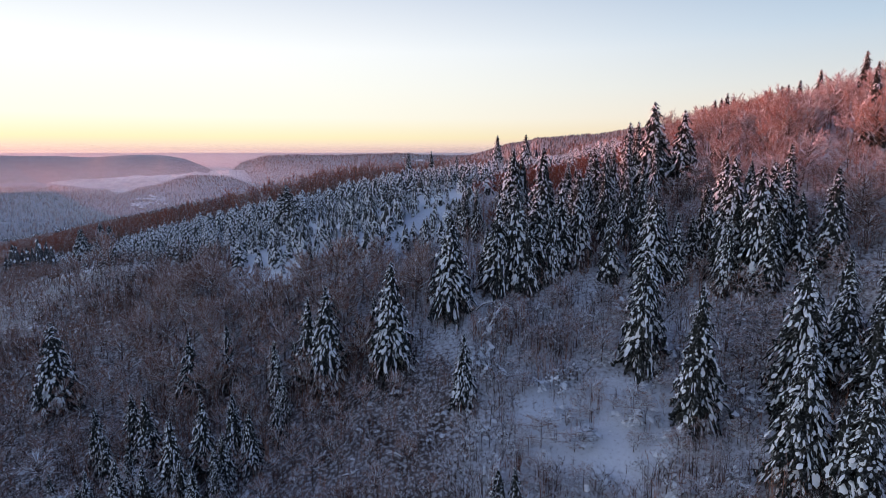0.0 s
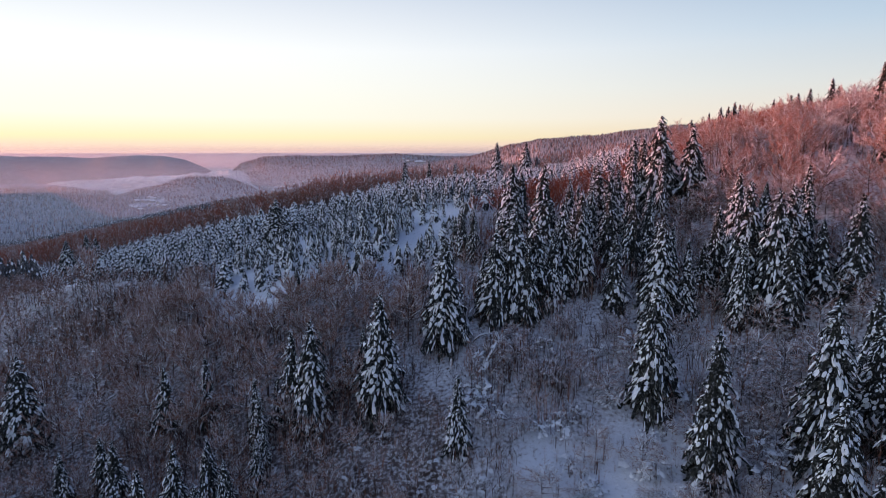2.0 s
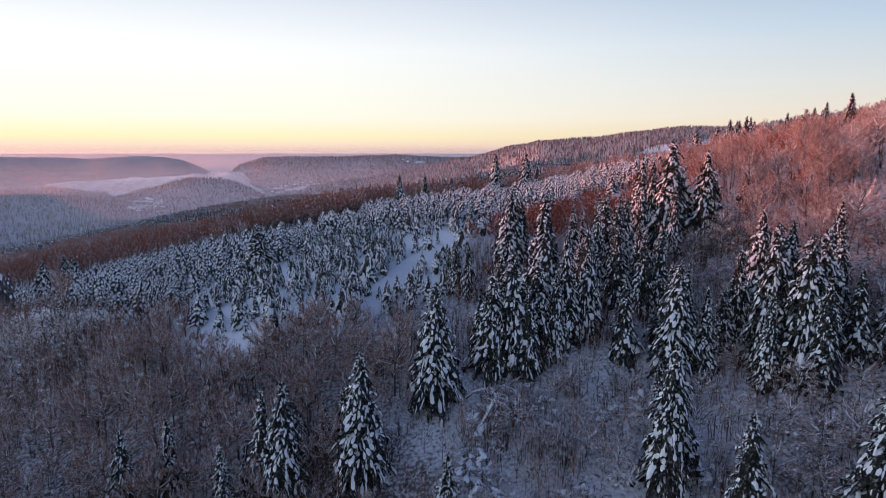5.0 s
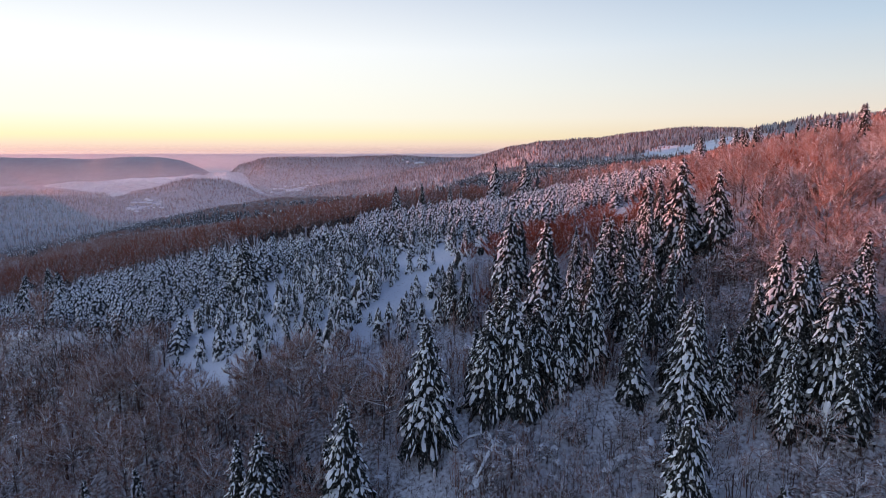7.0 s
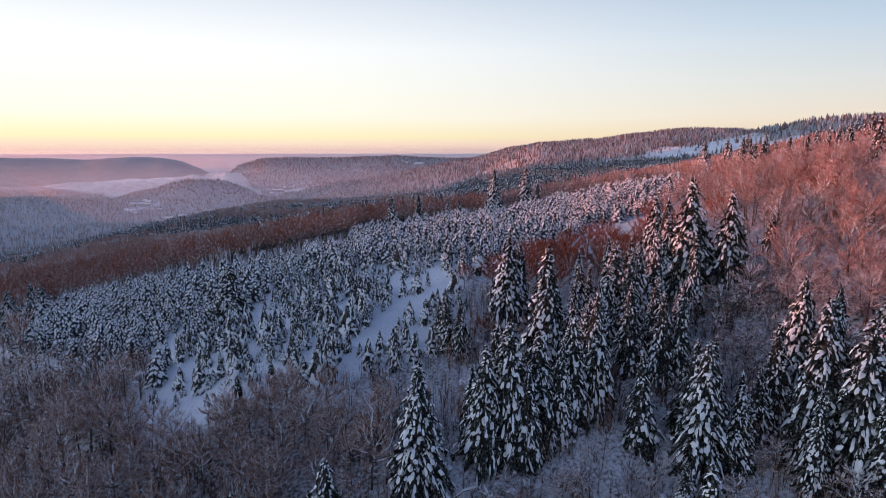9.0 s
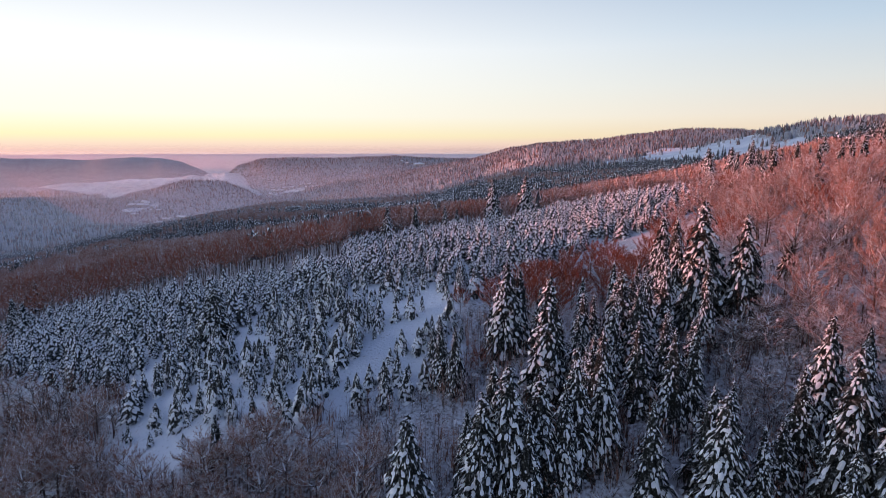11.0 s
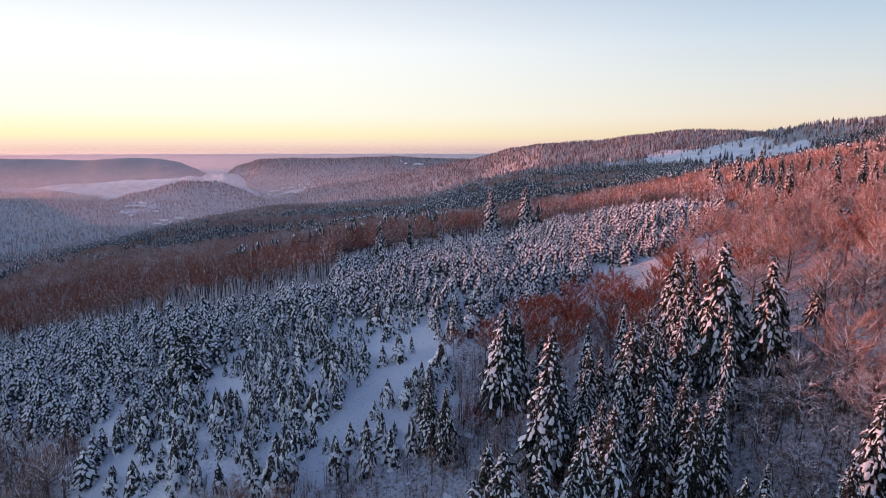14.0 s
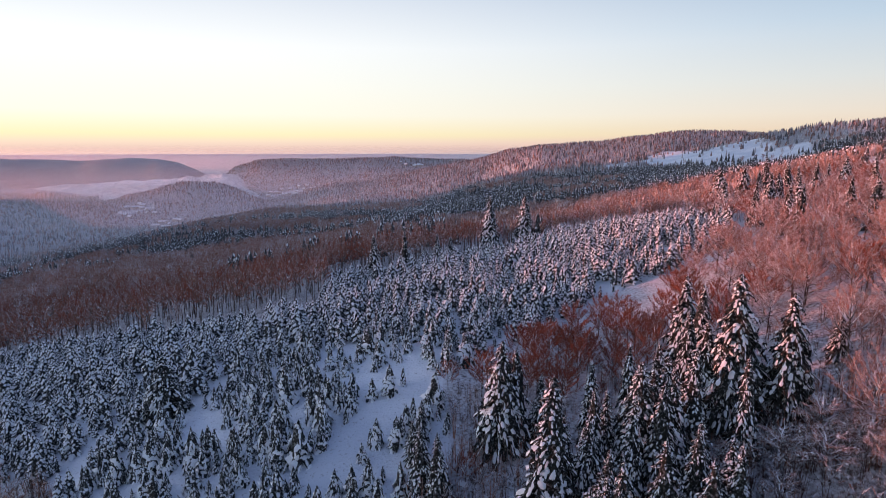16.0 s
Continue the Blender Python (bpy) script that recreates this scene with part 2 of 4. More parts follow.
# ---------------------------------------------------------------- mesh tools
class Soup:
    """Gathers faces for one mesh."""

    def __init__(self):
        self.v, self.f = [], []

    def add(self, verts, faces):
        k = len(self.v)
        self.v.extend(tuple(p) for p in verts)
        self.f.extend(tuple(i + k for i in f) for f in faces)

    def tube(self, points, radii, sides):
        """A tapered limb through the points."""
        rings = []
        for i, p in enumerate(points):
            d = (Vector(points[min(i + 1, len(points) - 1)]) - Vector(points[max(i - 1, 0)])).normalized()
            a = d.orthogonal().normalized()
            b = d.cross(a)
            rings.append([Vector(p) + radii[i] * (math.cos(2 * math.pi * k / sides) * a + math.sin(2 * math.pi * k / sides) * b) for k in range(sides)])
        faces = [(i * sides + k, i * sides + (k + 1) % sides, (i + 1) * sides + (k + 1) % sides, (i + 1) * sides + k) for i in range(len(points) - 1) for k in range(sides)]
        faces.append(tuple(range((len(points) - 1) * sides, len(points) * sides)))
        self.add([p for r in rings for p in r], faces)

    def lump(self, mid, along, across, up, rng, sides=6):
        """A rounded pillow of snow."""
        ring = []
        for k in range(sides):
            a, w = 2 * math.pi * k / sides, rng.uniform(0.82, 1.16)
            ring.append(mid + along * (math.cos(a) * w) + across * (math.sin(a) * w) - up * 0.3)
        self.add(ring + [mid + up + along * rng.uniform(-0.2, 0.2)], [(k, (k + 1) % sides, sides) for k in range(sides)])

    def blade(self, p, q, across):
        """A thin twig that tapers from p to q."""
        self.add([p - across, p + across, q], [(0, 1, 2)])

    def mesh(self, name, mat, smooth_shade=False):
        me = bpy.data.meshes.new(name)
        me.from_pydata(self.v, [], self.f)
        me.materials.append(mat)
        if smooth_shade:
            me.shade_smooth()
        return me

    def arrays(self):
        """The vertices, and the faces cut into triangles."""
        tri = [(f[0], f[i], f[i + 1]) for f in self.f for i in range(1, len(f) - 1)]
        return np.array(self.v, float), np.array(tri, int)


def array_mesh(name, verts, tris, mats, which=None, smooth_shade=False):
    me = bpy.data.meshes.new(name)
    me.vertices.add(len(verts))
    me.vertices.foreach_set("co", np.asarray(verts, np.float32).ravel())
    n, k = tris.shape
    me.loops.add(n * k)
    me.loops.foreach_set("vertex_index", tris.astype(np.int32).ravel())
    me.polygons.add(n)
    me.polygons.foreach_set("loop_start", np.arange(0, n * k, k, dtype=np.int32))
    for m in mats:
        me.materials.append(m)
    if which is not None:
        me.polygons.foreach_set("material_index", which.astype(np.int32))
    me.update(calc_edges=True)
    if smooth_shade:
        me.shade_smooth()
    return me


def strew(name, kinds, spots, label, category, rng, soft=False):
    """One object of many small copies. kinds: lists of (soup, material); spots: rows of x, y, z, height scale, width scale, kind."""
    mats = []
    for kind in kinds:
        for _, m in kind:
            if m not in mats:
                mats.append(m)
    vs, ts, ws, base = [], [], [], 0
    spots = np.asarray(spots, float)
    for k, kind in enumerate(kinds):
        rows = spots[spots[:, 5] == k]
        if not len(rows):
            continue
        turn = rng.uniform(0, 2 * math.pi, len(rows))
        c, s = np.cos(turn), np.sin(turn)
        for soup, m in kind:
            v, t = soup.arrays()
            x = (v[None, :, 0] * c[:, None] - v[None, :, 1] * s[:, None]) * rows[:, 4:5] + rows[:, 0:1]
            y = (v[None, :, 0] * s[:, None] + v[None, :, 1] * c[:, None]) * rows[:, 4:5] + rows[:, 1:2]
            z = v[None, :, 2] * rows[:, 3:4] + rows[:, 2:3]
            vs.append(np.stack([x, y, z], -1).reshape(-1, 3))
            ts.append((t[None] + (base + np.arange(len(rows)) * len(v))[:, None, None]).reshape(-1, 3))
            ws.append(np.full(len(rows) * len(t), mats.index(m)))
            base += len(rows) * len(v)
    ob = new(name, array_mesh(name, np.concatenate(vs), np.concatenate(ts), mats, np.concatenate(ws), soft))
    return tagged(ob, label, category, kind="stuff")


def part(name, data, parent, label=""):
    ob = new(name, data)
    ob.parent = parent
    return tagged(ob, label)


# ---------------------------------------------------------------- the ground sheet
def build_ground():
    radii = np.concatenate([[0.0], np.geomspace(30, 4900, 320)])
    bearings = np.radians(np.concatenate([np.linspace(-180, -96, 24)[:-1], np.linspace(-96, -64, 110)[:-1], np.linspace(-64, 50, 270), np.linspace(50, 180, 40)[1:]]))
    r, b = np.meshgrid(radii, bearings, indexing="ij")
    x, y = (r * np.sin(b)).ravel(), (r * np.cos(b)).ravel()
    verts = np.stack([x, y, land(x, y)], -1)
    n, m = r.shape
    i, j = np.meshgrid(np.arange(n - 1), np.arange(m - 1), indexing="ij")
    a = (i * m + j).ravel()
    quads = np.stack([a, a + 1, a + m + 1, a + m], -1)
    me = array_mesh("ground", verts, quads, [GROUND], None, True)
    me.attributes.new("wooded", "FLOAT", "POINT").data.foreach_set("value", wooded(x, y).astype(np.float32))
    ob = new("ground", me)
    tagged(ob, "snow-covered hillside and hills falling to a valley", "ground", kind="structure")


# ---------------------------------------------------------------- trees
def frond(needles, snow, rng, z0, az, length, droop, width, lift, tassels, heap):
    """A hanging spruce branch, and the strip of snow that lies along it."""
    out, side = Vector((math.cos(az), math.sin(az), 0)), Vector((-math.sin(az), math.cos(az), 0))
    bend = rng.uniform(-0.25, 0.25)

    def spine(s):
        return out * (length * (s - 0.16 * droop * s * s)) + side * (bend * length * s * s) + Vector((0, 0, z0 + lift * length * s - droop * length * s ** 1.7))

    verts = []
    for s, w in ((0.08, 0.3), (0.55, 1.0), (0.85, 0.75)):
        w = w * width * rng.uniform(0.8, 1.25)
        p = spine(s)
        verts += [p - side * w - Vector((0, 0, 0.6 * w)), p, p + side * w - Vector((0, 0, 0.6 * w))]
    verts.append(spine(1.06) - Vector((0, 0, 0.3 * width)))
    needles.add(verts, [(0, 1, 4, 3), (1, 2, 5, 4), (3, 4, 7, 6), (4, 5, 8, 7), (6, 7, 9), (7, 8, 9)])
    for _ in range(tassels):
        s, sign = rng.uniform(0.35, 1.0), rng.choice((-1, 1))
        p = spine(s)
        tip = p + side * (sign * width * rng.uniform(0.9, 1.9)) + out * (length * rng.uniform(-0.04, 0.12)) - Vector((0, 0, length * rng.uniform(0.16, 0.40)))
        needles.add([p + out * (0.09 * length), p - out * (0.09 * length) + side * (sign * 0.4 * width), tip], [(0, 1, 2)])
        if rng.random() < 0.25:
            over = p.lerp(tip, rng.uniform(0.2, 0.7)) + Vector((0, 0, 0.25 * width))
            snow.add([over - (tip - p) * 0.3, over + out * (0.35 * width), over + (tip - p) * 0.3, over - out * (0.35 * width)], [(0, 1, 2), (0, 2, 3)])
    low = rng.uniform(0.15, 0.4)
    lumps = 2 if length < 1.1 else 3 if length < 2.0 else 4 if length < 3.2 else 5
    for q in range(lumps):
        if rng.random() < 0.12:
            continue
        at = low + (1.0 - low) * (q + rng.uniform(0.0, 1.0)) / lumps
        big = rng.choice((0.35, 0.45, 0.6, 0.75, 0.9, 1.25)) * heap
        half = 0.5 * (1.0 - low) / lumps * rng.uniform(0.9, 1.9)
        drift = side * (width * rng.uniform(-0.8, 0.8))
        back, front = spine(max(at - half, 0.03)) + drift, spine(min(at + half, 1.06)) + drift - Vector((0, 0, 0.2 * width))
        along, w = (front - back) * 0.5, width * big
        over = side.cross(along).normalized() * w
        over = over if over.z > 0 else -over
        snow.lump((back + front) * 0.5, along, side * (0.7 * w) - Vector((0, 0, 0.2 * w * rng.uniform(-1, 1))), over * rng.uniform(0.35, 0.6), rng)


def spruce_soups(seed, height, radius, levels, per, tassels, droop=(0.6, 1.15), load=0.88, heap=1.0, blunt=0.8, thin=0.15, bare_foot=0.3):
    rng = random.Random(seed)
    trunk, needles, snow = Soup(), Soup(), Soup()
    lean = rng.uniform(-0.02, 0.02)
    trunk.tube([(0, 0, -0.6), (0.2 * lean * height, 0, 0.3 * height), (lean * height, 0, 0.97 * height)], [0.017 * height, 0.012 * height, 0.002 * height], 6)
    ring = []
    for f, w in ((0.07, 0.45), (0.35, 0.42), (0.7, 0.24)):
        ring += [(math.cos(a) * radius * w * rng.uniform(0.6, 1.2), math.sin(a) * radius * w * rng.uniform(0.6, 1.2), height * f) for a in (k * math.pi / 3.5 for k in range(7))]
    needles.add(ring + [(0, 0, height)], [(i * 7 + k, i * 7 + (k + 1) % 7, i * 7 + 7 + (k + 1) % 7, i * 7 + 7 + k) for i in range(2) for k in range(7)] + [(14 + k, 14 + (k + 1) % 7, 21) for k in range(7)])
    tufts = [rng.uniform(0.75, 1.2) for _ in range(7)]
    for i in range(levels):
        base = 0.09 + 0.90 * (i + rng.uniform(0.1, 0.9)) / levels
        count = max(3, round(per * (0.35 + 0.65 * (1 - base) ** 0.6)))
        turn = rng.uniform(0, 6.3)
        for k in range(count):
            f = min(base + rng.uniform(-0.6, 0.6) / levels, 0.985)
            az = turn + 2 * math.pi * (k + rng.uniform(-0.4, 0.4)) / count
            reach = radius * (1 - f) ** blunt + 0.014 * height
            length = reach * rng.uniform(0.65, 1.2) * tufts[int(az / 0.9) % 7]
            width = min(max(thin * length, 0.012 * height), 0.5) * rng.uniform(0.75, 1.3)
            patch = 0.85 + 0.3 * math.sin(1.7 * az + 9 * f + seed) * math.sin(23 * f - az + seed)
            frond(needles, snow if rng.random() < load * patch * min(1.0, bare_foot + 2.0 * f) else Soup(), rng, f * height, az, length, rng.uniform(*droop), width, rng.uniform(0.0, 0.25) + 0.35 * f * f, tassels, heap)
    tip = 0.985 * height
    snow.add([(-0.012 * height, 0, tip - 0.05 * height), (0.012 * height, 0.01 * height, tip - 0.05 * height), (0, -0.014 * height, tip - 0.05 * height), (0, 0, tip + 0.02 * height)], [(0, 1, 3), (1, 2, 3), (2, 0, 3)])
    return trunk, needles, snow


def tree_thing(name, soups, label, category, group, mats, names):
    ob = tagged(new(name), label, category, group)
    for soup, mat, n in zip(soups, mats, names):
        if soup.f:
            made = part(n, soup.mesh(n, mat, n in ("snow_cover", "snow_load")), ob)
            if n != "trunk":
                tagged(made, kind="stuff")
    return ob


def stand(ob, x, y, scale, turn, wide=1.0, sink=0.25):
    ob.matrix_basis = Matrix.Translation((x, y, ground(x, y) - sink)) @ Matrix.Rotation(turn, 4, "Z") @ Matrix.Diagonal((scale * wide, scale * wide, scale, 1))


def plant(kinds, spots, rng):
    """Sets up copies of the kinds, each (thing, own height), at spots of x, y, height, kind."""
    used = set()
    for x, y, height, k, wide in spots:
        ob, own = kinds[k]
        s = height / own
        if k not in used:
            used.add(k)
            stand(ob, x, y, s, rng.uniform(0, 6.3), wide)
            continue
        m = Matrix.Translation((x, y, ground(x, y) - 0.25)) @ Matrix.Rotation(rng.uniform(0, 6.3), 4, "Z") @ Matrix.Diagonal((s * wide, s * wide, s, 1))
        made = copy_thing(ob, Matrix())
        made.matrix_basis = m
    return used


rng = random.Random(7)
nrng = np.random.default_rng(11)
SPRUCE = []
for k, (h, r, levels, per, label) in enumerate((
        (22, 5.0, 25, 12, "tall dark spruce laden with heavy fresh snow"), (20, 4.3, 24, 11, "slender snow-laden spruce on the wooded slope"),
        (21, 5.6, 23, 13, "broad old spruce with drooping snowy branches"), (18, 4.5, 21, 11, "snow-laden spruce with clumped white branches"),
        (16, 3.9, 19, 10, "narrow spruce under thick snow on the hillside"))):
    soups = spruce_soups(100 + k, h, r, levels, per + 3, 2, load=1.1, heap=1.12, blunt=(0.8, 0.75, 0.7, 0.8, 0.75)[k], thin=0.125)
    SPRUCE.append((tree_thing("spruce_tree", soups, label, "spruce tree", "grown spruces", (TRUNK, NEEDLES, SNOW), ("trunk", "crown", "snow_cover")), h))

TALL_STAND = [(56.5, 157.5, 24.5), (63.4, 154.6, 19.8), (39.2, 84.3, 23), (53, 81.6, 23), (46.5, 69.5, 20.5), (-10, 107, 22), (35.5, 98.3, 22), (1.6, 119.5, 22), (31.8, 343, 26.2),
              (49.4, 350, 25), (19.4, 161, 19.8), (25, 145.5, 23), (64.3, 112.5, 20), (60.5, 124.5, 19), (39.3, 151, 18.5), (43, 117, 20), (118, 167, 18), (-17, 286, 17.7),
              (-5.8, 293, 17.4), (7, 301, 14.2), (12.4, 306, 12.4), (138.6, 291, 17), (111.4, 232.9, 17), (115, 245, 16), (57.6, 114.4, 23), (60.4, 110, 22), (-80, 113, 19)]
SLOPE_STAND = [(12.1, 124.9, 19), (15.8, 125.3, 22.5), (18.5, 123, 16.5), (20.7, 127.8, 18.4), (24.3, 126.8, 16.4), (26.4, 129.5, 20.6), (30.9, 131.7, 21.5), (10.1, 130.2, 12), (14, 129.6, 20), (36, 123.5, 15.5),
               (44.1, 122.8, 16.4), (47.5, 116, 15), (55.3, 121.3, 16), (55.1, 110, 15), (61.2, 106, 18), (5.9, 152.5, 12.5), (8.7, 150.1, 13), (42.7, 134, 17), (46.2, 134.2, 18), (41.1, 146.7, 17.8),
               (-33.2, 141, 9), (38.4, 111, 8.4), (5.7, 163.4, 8), (4.4, 159.9, 8), (22.1, 163.2, 17)]
LOWER_STAND = [(-32.6, 106.3, 13), (3.6, 96.5, 13), (-22.4, 107, 20.5), (-26.7, 110, 18), (99.8, 137.5, 18), (58.2, 116.6, 17),
               (52, 119.5, 11), (55.7, 116, 11), (50.9, 64, 17), (49.9, 66.2, 14), (59.7, 82, 18), (60.3, 75.9, 17.6), (-51.5, 112, 15), (-44.4, 113.8, 14), (-17.2, 114, 9), (-53.1, 96.3, 13.5),
               (-45, 88.4, 14.5), (-41.2, 92.3, 15), (-36.7, 93.7, 12.5), (-33.2, 91.9, 11), (-57.2, 99.5, 12), (-36.9, 85.8, 10), (-41.9, 84.7, 10), (7.7, 74.6, 9.4), (10, 74.2, 9.5), (48.6, 126.6, 12.6), (56.3, 169.5, 19), (45.2, 143, 14)]
UPPER_STAND = [(34.8, 152.9, 14), (42.8, 155, 14), (46, 157.9, 14), (48.3, 153.3, 17), (53, 160, 17), (54.2, 156.7, 16), (43.9, 141, 15), (32.1, 141.2, 14), (48, 139.9, 13), (75.6, 161, 9), (36.9, 146.4, 16.4), (30.9, 147.6, 14), (27.9, 150.6, 13)]
CREST_STAND = [(153, 370, 25), (168, 375, 23), (182, 380, 24), (176, 350, 22), (187, 360, 17), (177, 330, 20), (136, 330, 19), (172, 368, 19), (202, 360, 15), (157, 300, 14), (190, 330, 19), (188, 290, 20), (181, 300, 18),
               (118, 300, 9), (108, 300, 8), (78, 290, 9), (-185.9, 312.2, 15),
               (121, 275, 17), (127, 277, 19), (133, 283, 19), (128, 262, 18), (130, 240, 16), (132, 232, 16), (131, 226, 16), (139, 232, 17), (136, 215, 18), (131, 180, 15), (56, 176, 19)]
spots = []
for x, y, h in CREST_STAND + TALL_STAND + SLOPE_STAND + LOWER_STAND + UPPER_STAND:
    k = rng.choice((0, 2, 2)) if h > 18 else rng.choice((1, 3, 4, 0)) if h > 12.5 else rng.choice((3, 4))
    spots.append((x, y, h, k, rng.uniform(0.9, 1.15) * (1.0 if h > 12 else 1.12)))
# broad ones that stand free in the plantation
spots += [(-50.3, 185.5, 14.8, 2, 1.5), (-156, 246, 17, 2, 1.4), (-150, 250, 17, 0, 1.3), (-144.5, 247.4, 14.5, 2, 1.4)]
# the closed part of the stand and the small spruces low on the slope
for n, (x0, x1, y0, y1, lo, hi) in ((12, (26, 56, 134, 168, 12, 17)), (18, (-64, -26, 78, 100, 8, 13)), (5, (66, 74, 104, 130, 14, 19)), (8, (62, 76, 62, 92, 12, 18)), (5, (-40, -8, 100, 122, 9, 14))):
    made = 0
    for _ in range(400):
        x, y = rng.uniform(x0, x1), rng.uniform(y0, y1)
        if made < n and all(math.hypot(x - s[0], y - s[1]) > 2.7 for s in spots):
            made += 1
            h = rng.uniform(lo, hi)
            spots.append((x, y, h, rng.choice((1, 3, 4, 0)), rng.uniform(0.9, 1.1)))
plant(SPRUCE, spots, rng)
GROWN = np.array([s[:2] for s in spots])


def inside(poly, x, y):
    hit = np.zeros(len(x), bool)
    for (x0, y0), (x1, y1) in zip(poly, poly[1:] + poly[:1]):
        cross = ((y0 > y) != (y1 > y))
        hit ^= cross & (x < (x1 - x0) * (y - y0) / ((y1 - y0) or 1e-9) + x0)
    return hit


def lattice(x0, x1, y0, y1, step, jitter=0.45):
    gx, gy = np.meshgrid(np.arange(x0, x1, step), np.arange(y0, y1, step))
    x, y = gx.ravel(), gy.ravel()
    return x + nrng.uniform(-jitter, jitter, len(x)) * step, y + nrng.uniform(-jitter, jitter, len(y)) * step


def off_grown(x, y, gap):
    return (np.hypot(x[:, None] - GROWN[:, 0], y[:, None] - GROWN[:, 1]) > gap).all(1)


PLANTATION = [(-165, 282), (-92, 254), (-49, 242), (-29, 240), (-34, 284), (4, 311), (30, 336), (66, 343), (123, 346), (121, 289), (98, 242), (78, 231), (51, 222), (30, 203), (8, 182), (12, 160), (0, 150),
              (-20, 146), (-34, 150), (-42, 138), (-56, 150), (-62, 168), (-80, 176), (-110, 196), (-150, 225), (-190, 270)]
GLADES = [(-46, 149, 8, 11), (-50, 160, 6, 6), (-8, 184, 8, 4), (6, 180, 4, 9), (-22, 176, 8, 4), (-30, 238, 7, 4), (-14, 158, 7, 6), (-2, 166, 4, 6), (100, 262, 7, 5), (-33, 196, 5, 4), (-36, 172, 6, 4)]


def in_glade(x, y):
    hit = np.zeros(len(x), bool)
    for gx, gy, rx, ry in GLADES:
        hit |= ((x - gx) / rx) ** 2 + ((y - gy) / ry) ** 2 < 1
    return hit


# young spruces of the plantation
YOUNG = []
for k, (h, r) in enumerate(((5.0, 1.8), (4.2, 1.55), (6.0, 1.95), (3.4, 1.4), (4.6, 1.85))):
    soups = spruce_soups(200 + k, h, r, 11, 9, 1, (0.9, 1.8), 1.5, 2.0, 0.6, 0.18, 1.2)
    YOUNG.append((tree_thing("young_spruce", soups, "young snow-covered spruce in the open plantation", "young spruce", "young spruce plantation", (TRUNK, YOUNG_NEEDLES, SNOW), ("trunk", "crown", "snow_cover")), h))
x, y = lattice(-200, 130, 130, 345, 2.35, 0.9)
keep = inside(PLANTATION, x, y) & (~in_glade(x, y) | (nrng.random(len(x)) < 0.48)) & off_grown(x, y, 2.6)
thick = np.clip(0.74 + 0.26 * smooth(y + 0.25 * x, 172, 205) + 0.55 * rough(x, y, 9, 21), 0.06, 0.97)
thick = thick * (1 - 0.2 * smooth(1.2 - ((x + 10) / 26) ** 2 - ((y - 182) / 24) ** 2, 0.0, 0.8))
keep &= nrng.random(len(x)) < thick * np.clip(1.0 + 0.9 * rough(x, y, 4.5, 23), 0.25, 1.3)
x, y = x[keep], y[keep]
size = np.clip(nrng.normal(5.0, 1.5, len(x)) + 1.3 * rough(x, y, 12, 22), 1.3, 8.5)
near = np.hypot(x + 15, y - 165)
order = np.argsort(near)
plant(YOUNG, [(x[i], y[i], size[i], int(nrng.integers(5)), nrng.uniform(0.85, 1.15)) for i in order[:300]], rng)


def small_spruce(seed):
    """A young spruce of few faces, one high: pillows of snow on dark hanging boughs."""
    rng = random.Random(seed)
    needles, snow = Soup(), Soup()
    ring = [(math.cos(a) * r * rng.uniform(0.6, 1.3), math.sin(a) * r * rng.uniform(0.6, 1.3), z) for z, r in ((0.04, 0.17), (0.45, 0.13)) for a in (k * math.pi / 3 for k in range(6))]
    needles.add(ring + [(0, 0, 0.98)], [(k, (k + 1) % 6, 6 + (k + 1) % 6, 6 + k) for k in range(6)] + [(6 + k, 6 + (k + 1) % 6, 12) for k in range(6)])
    for k in range(34):
        f, az = 0.05 + 0.90 * (k + rng.uniform(0, 1)) / 34, 2.4 * k + rng.uniform(-0.5, 0.5)
        out, side = Vector((math.cos(az), math.sin(az), 0)), Vector((-math.sin(az), math.cos(az), 0))
        reach = (0.25 * (1 - f) ** 0.75 + 0.035) * rng.uniform(0.7, 1.25)
        root, tip = Vector((0, 0, f + 0.09)), out * reach + Vector((0, 0, f - rng.uniform(0.02, 0.13)))
        w = (0.026 + 0.026 * (1 - f)) * rng.uniform(0.7, 1.3)
        needles.add([root, tip - side * w, tip - Vector((0, 0, 0.06)), tip + side * w], [(0, 1, 2), (0, 2, 3)])
        if rng.random() < 0.86 + 0.14 * f:
            along = (tip - root) * rng.uniform(0.28, 0.5)
            snow.lump(root.lerp(tip, rng.uniform(0.55, 0.85)) + out * 0.01, along, side * (w * rng.uniform(0.95, 1.6)), (out * 0.5 + Vector((0, 0, 1))) * w * rng.uniform(0.5, 0.9), rng, 4)
    snow.lump(Vector((0, 0, 0.95)), Vector((0.035, 0, 0)), Vector((0, 0.035, 0)), Vector((0, 0, 0.07)), rng, 5)
    return [(needles, YOUNG_NEEDLES), (snow, SNOW)]


small = [small_spruce(300 + k) for k in range(5)]
rest = order[300:]
strew("young_spruce_thicket", small, np.stack([x[rest], y[rest], land(x[rest], y[rest]) - 0.1, size[rest], size[rest] * nrng.uniform(0.85, 1.25, len(rest)), nrng.integers(0, 5, len(rest))], -1),
      "dense rows of young snow-covered spruces", "young spruces", nrng, True)


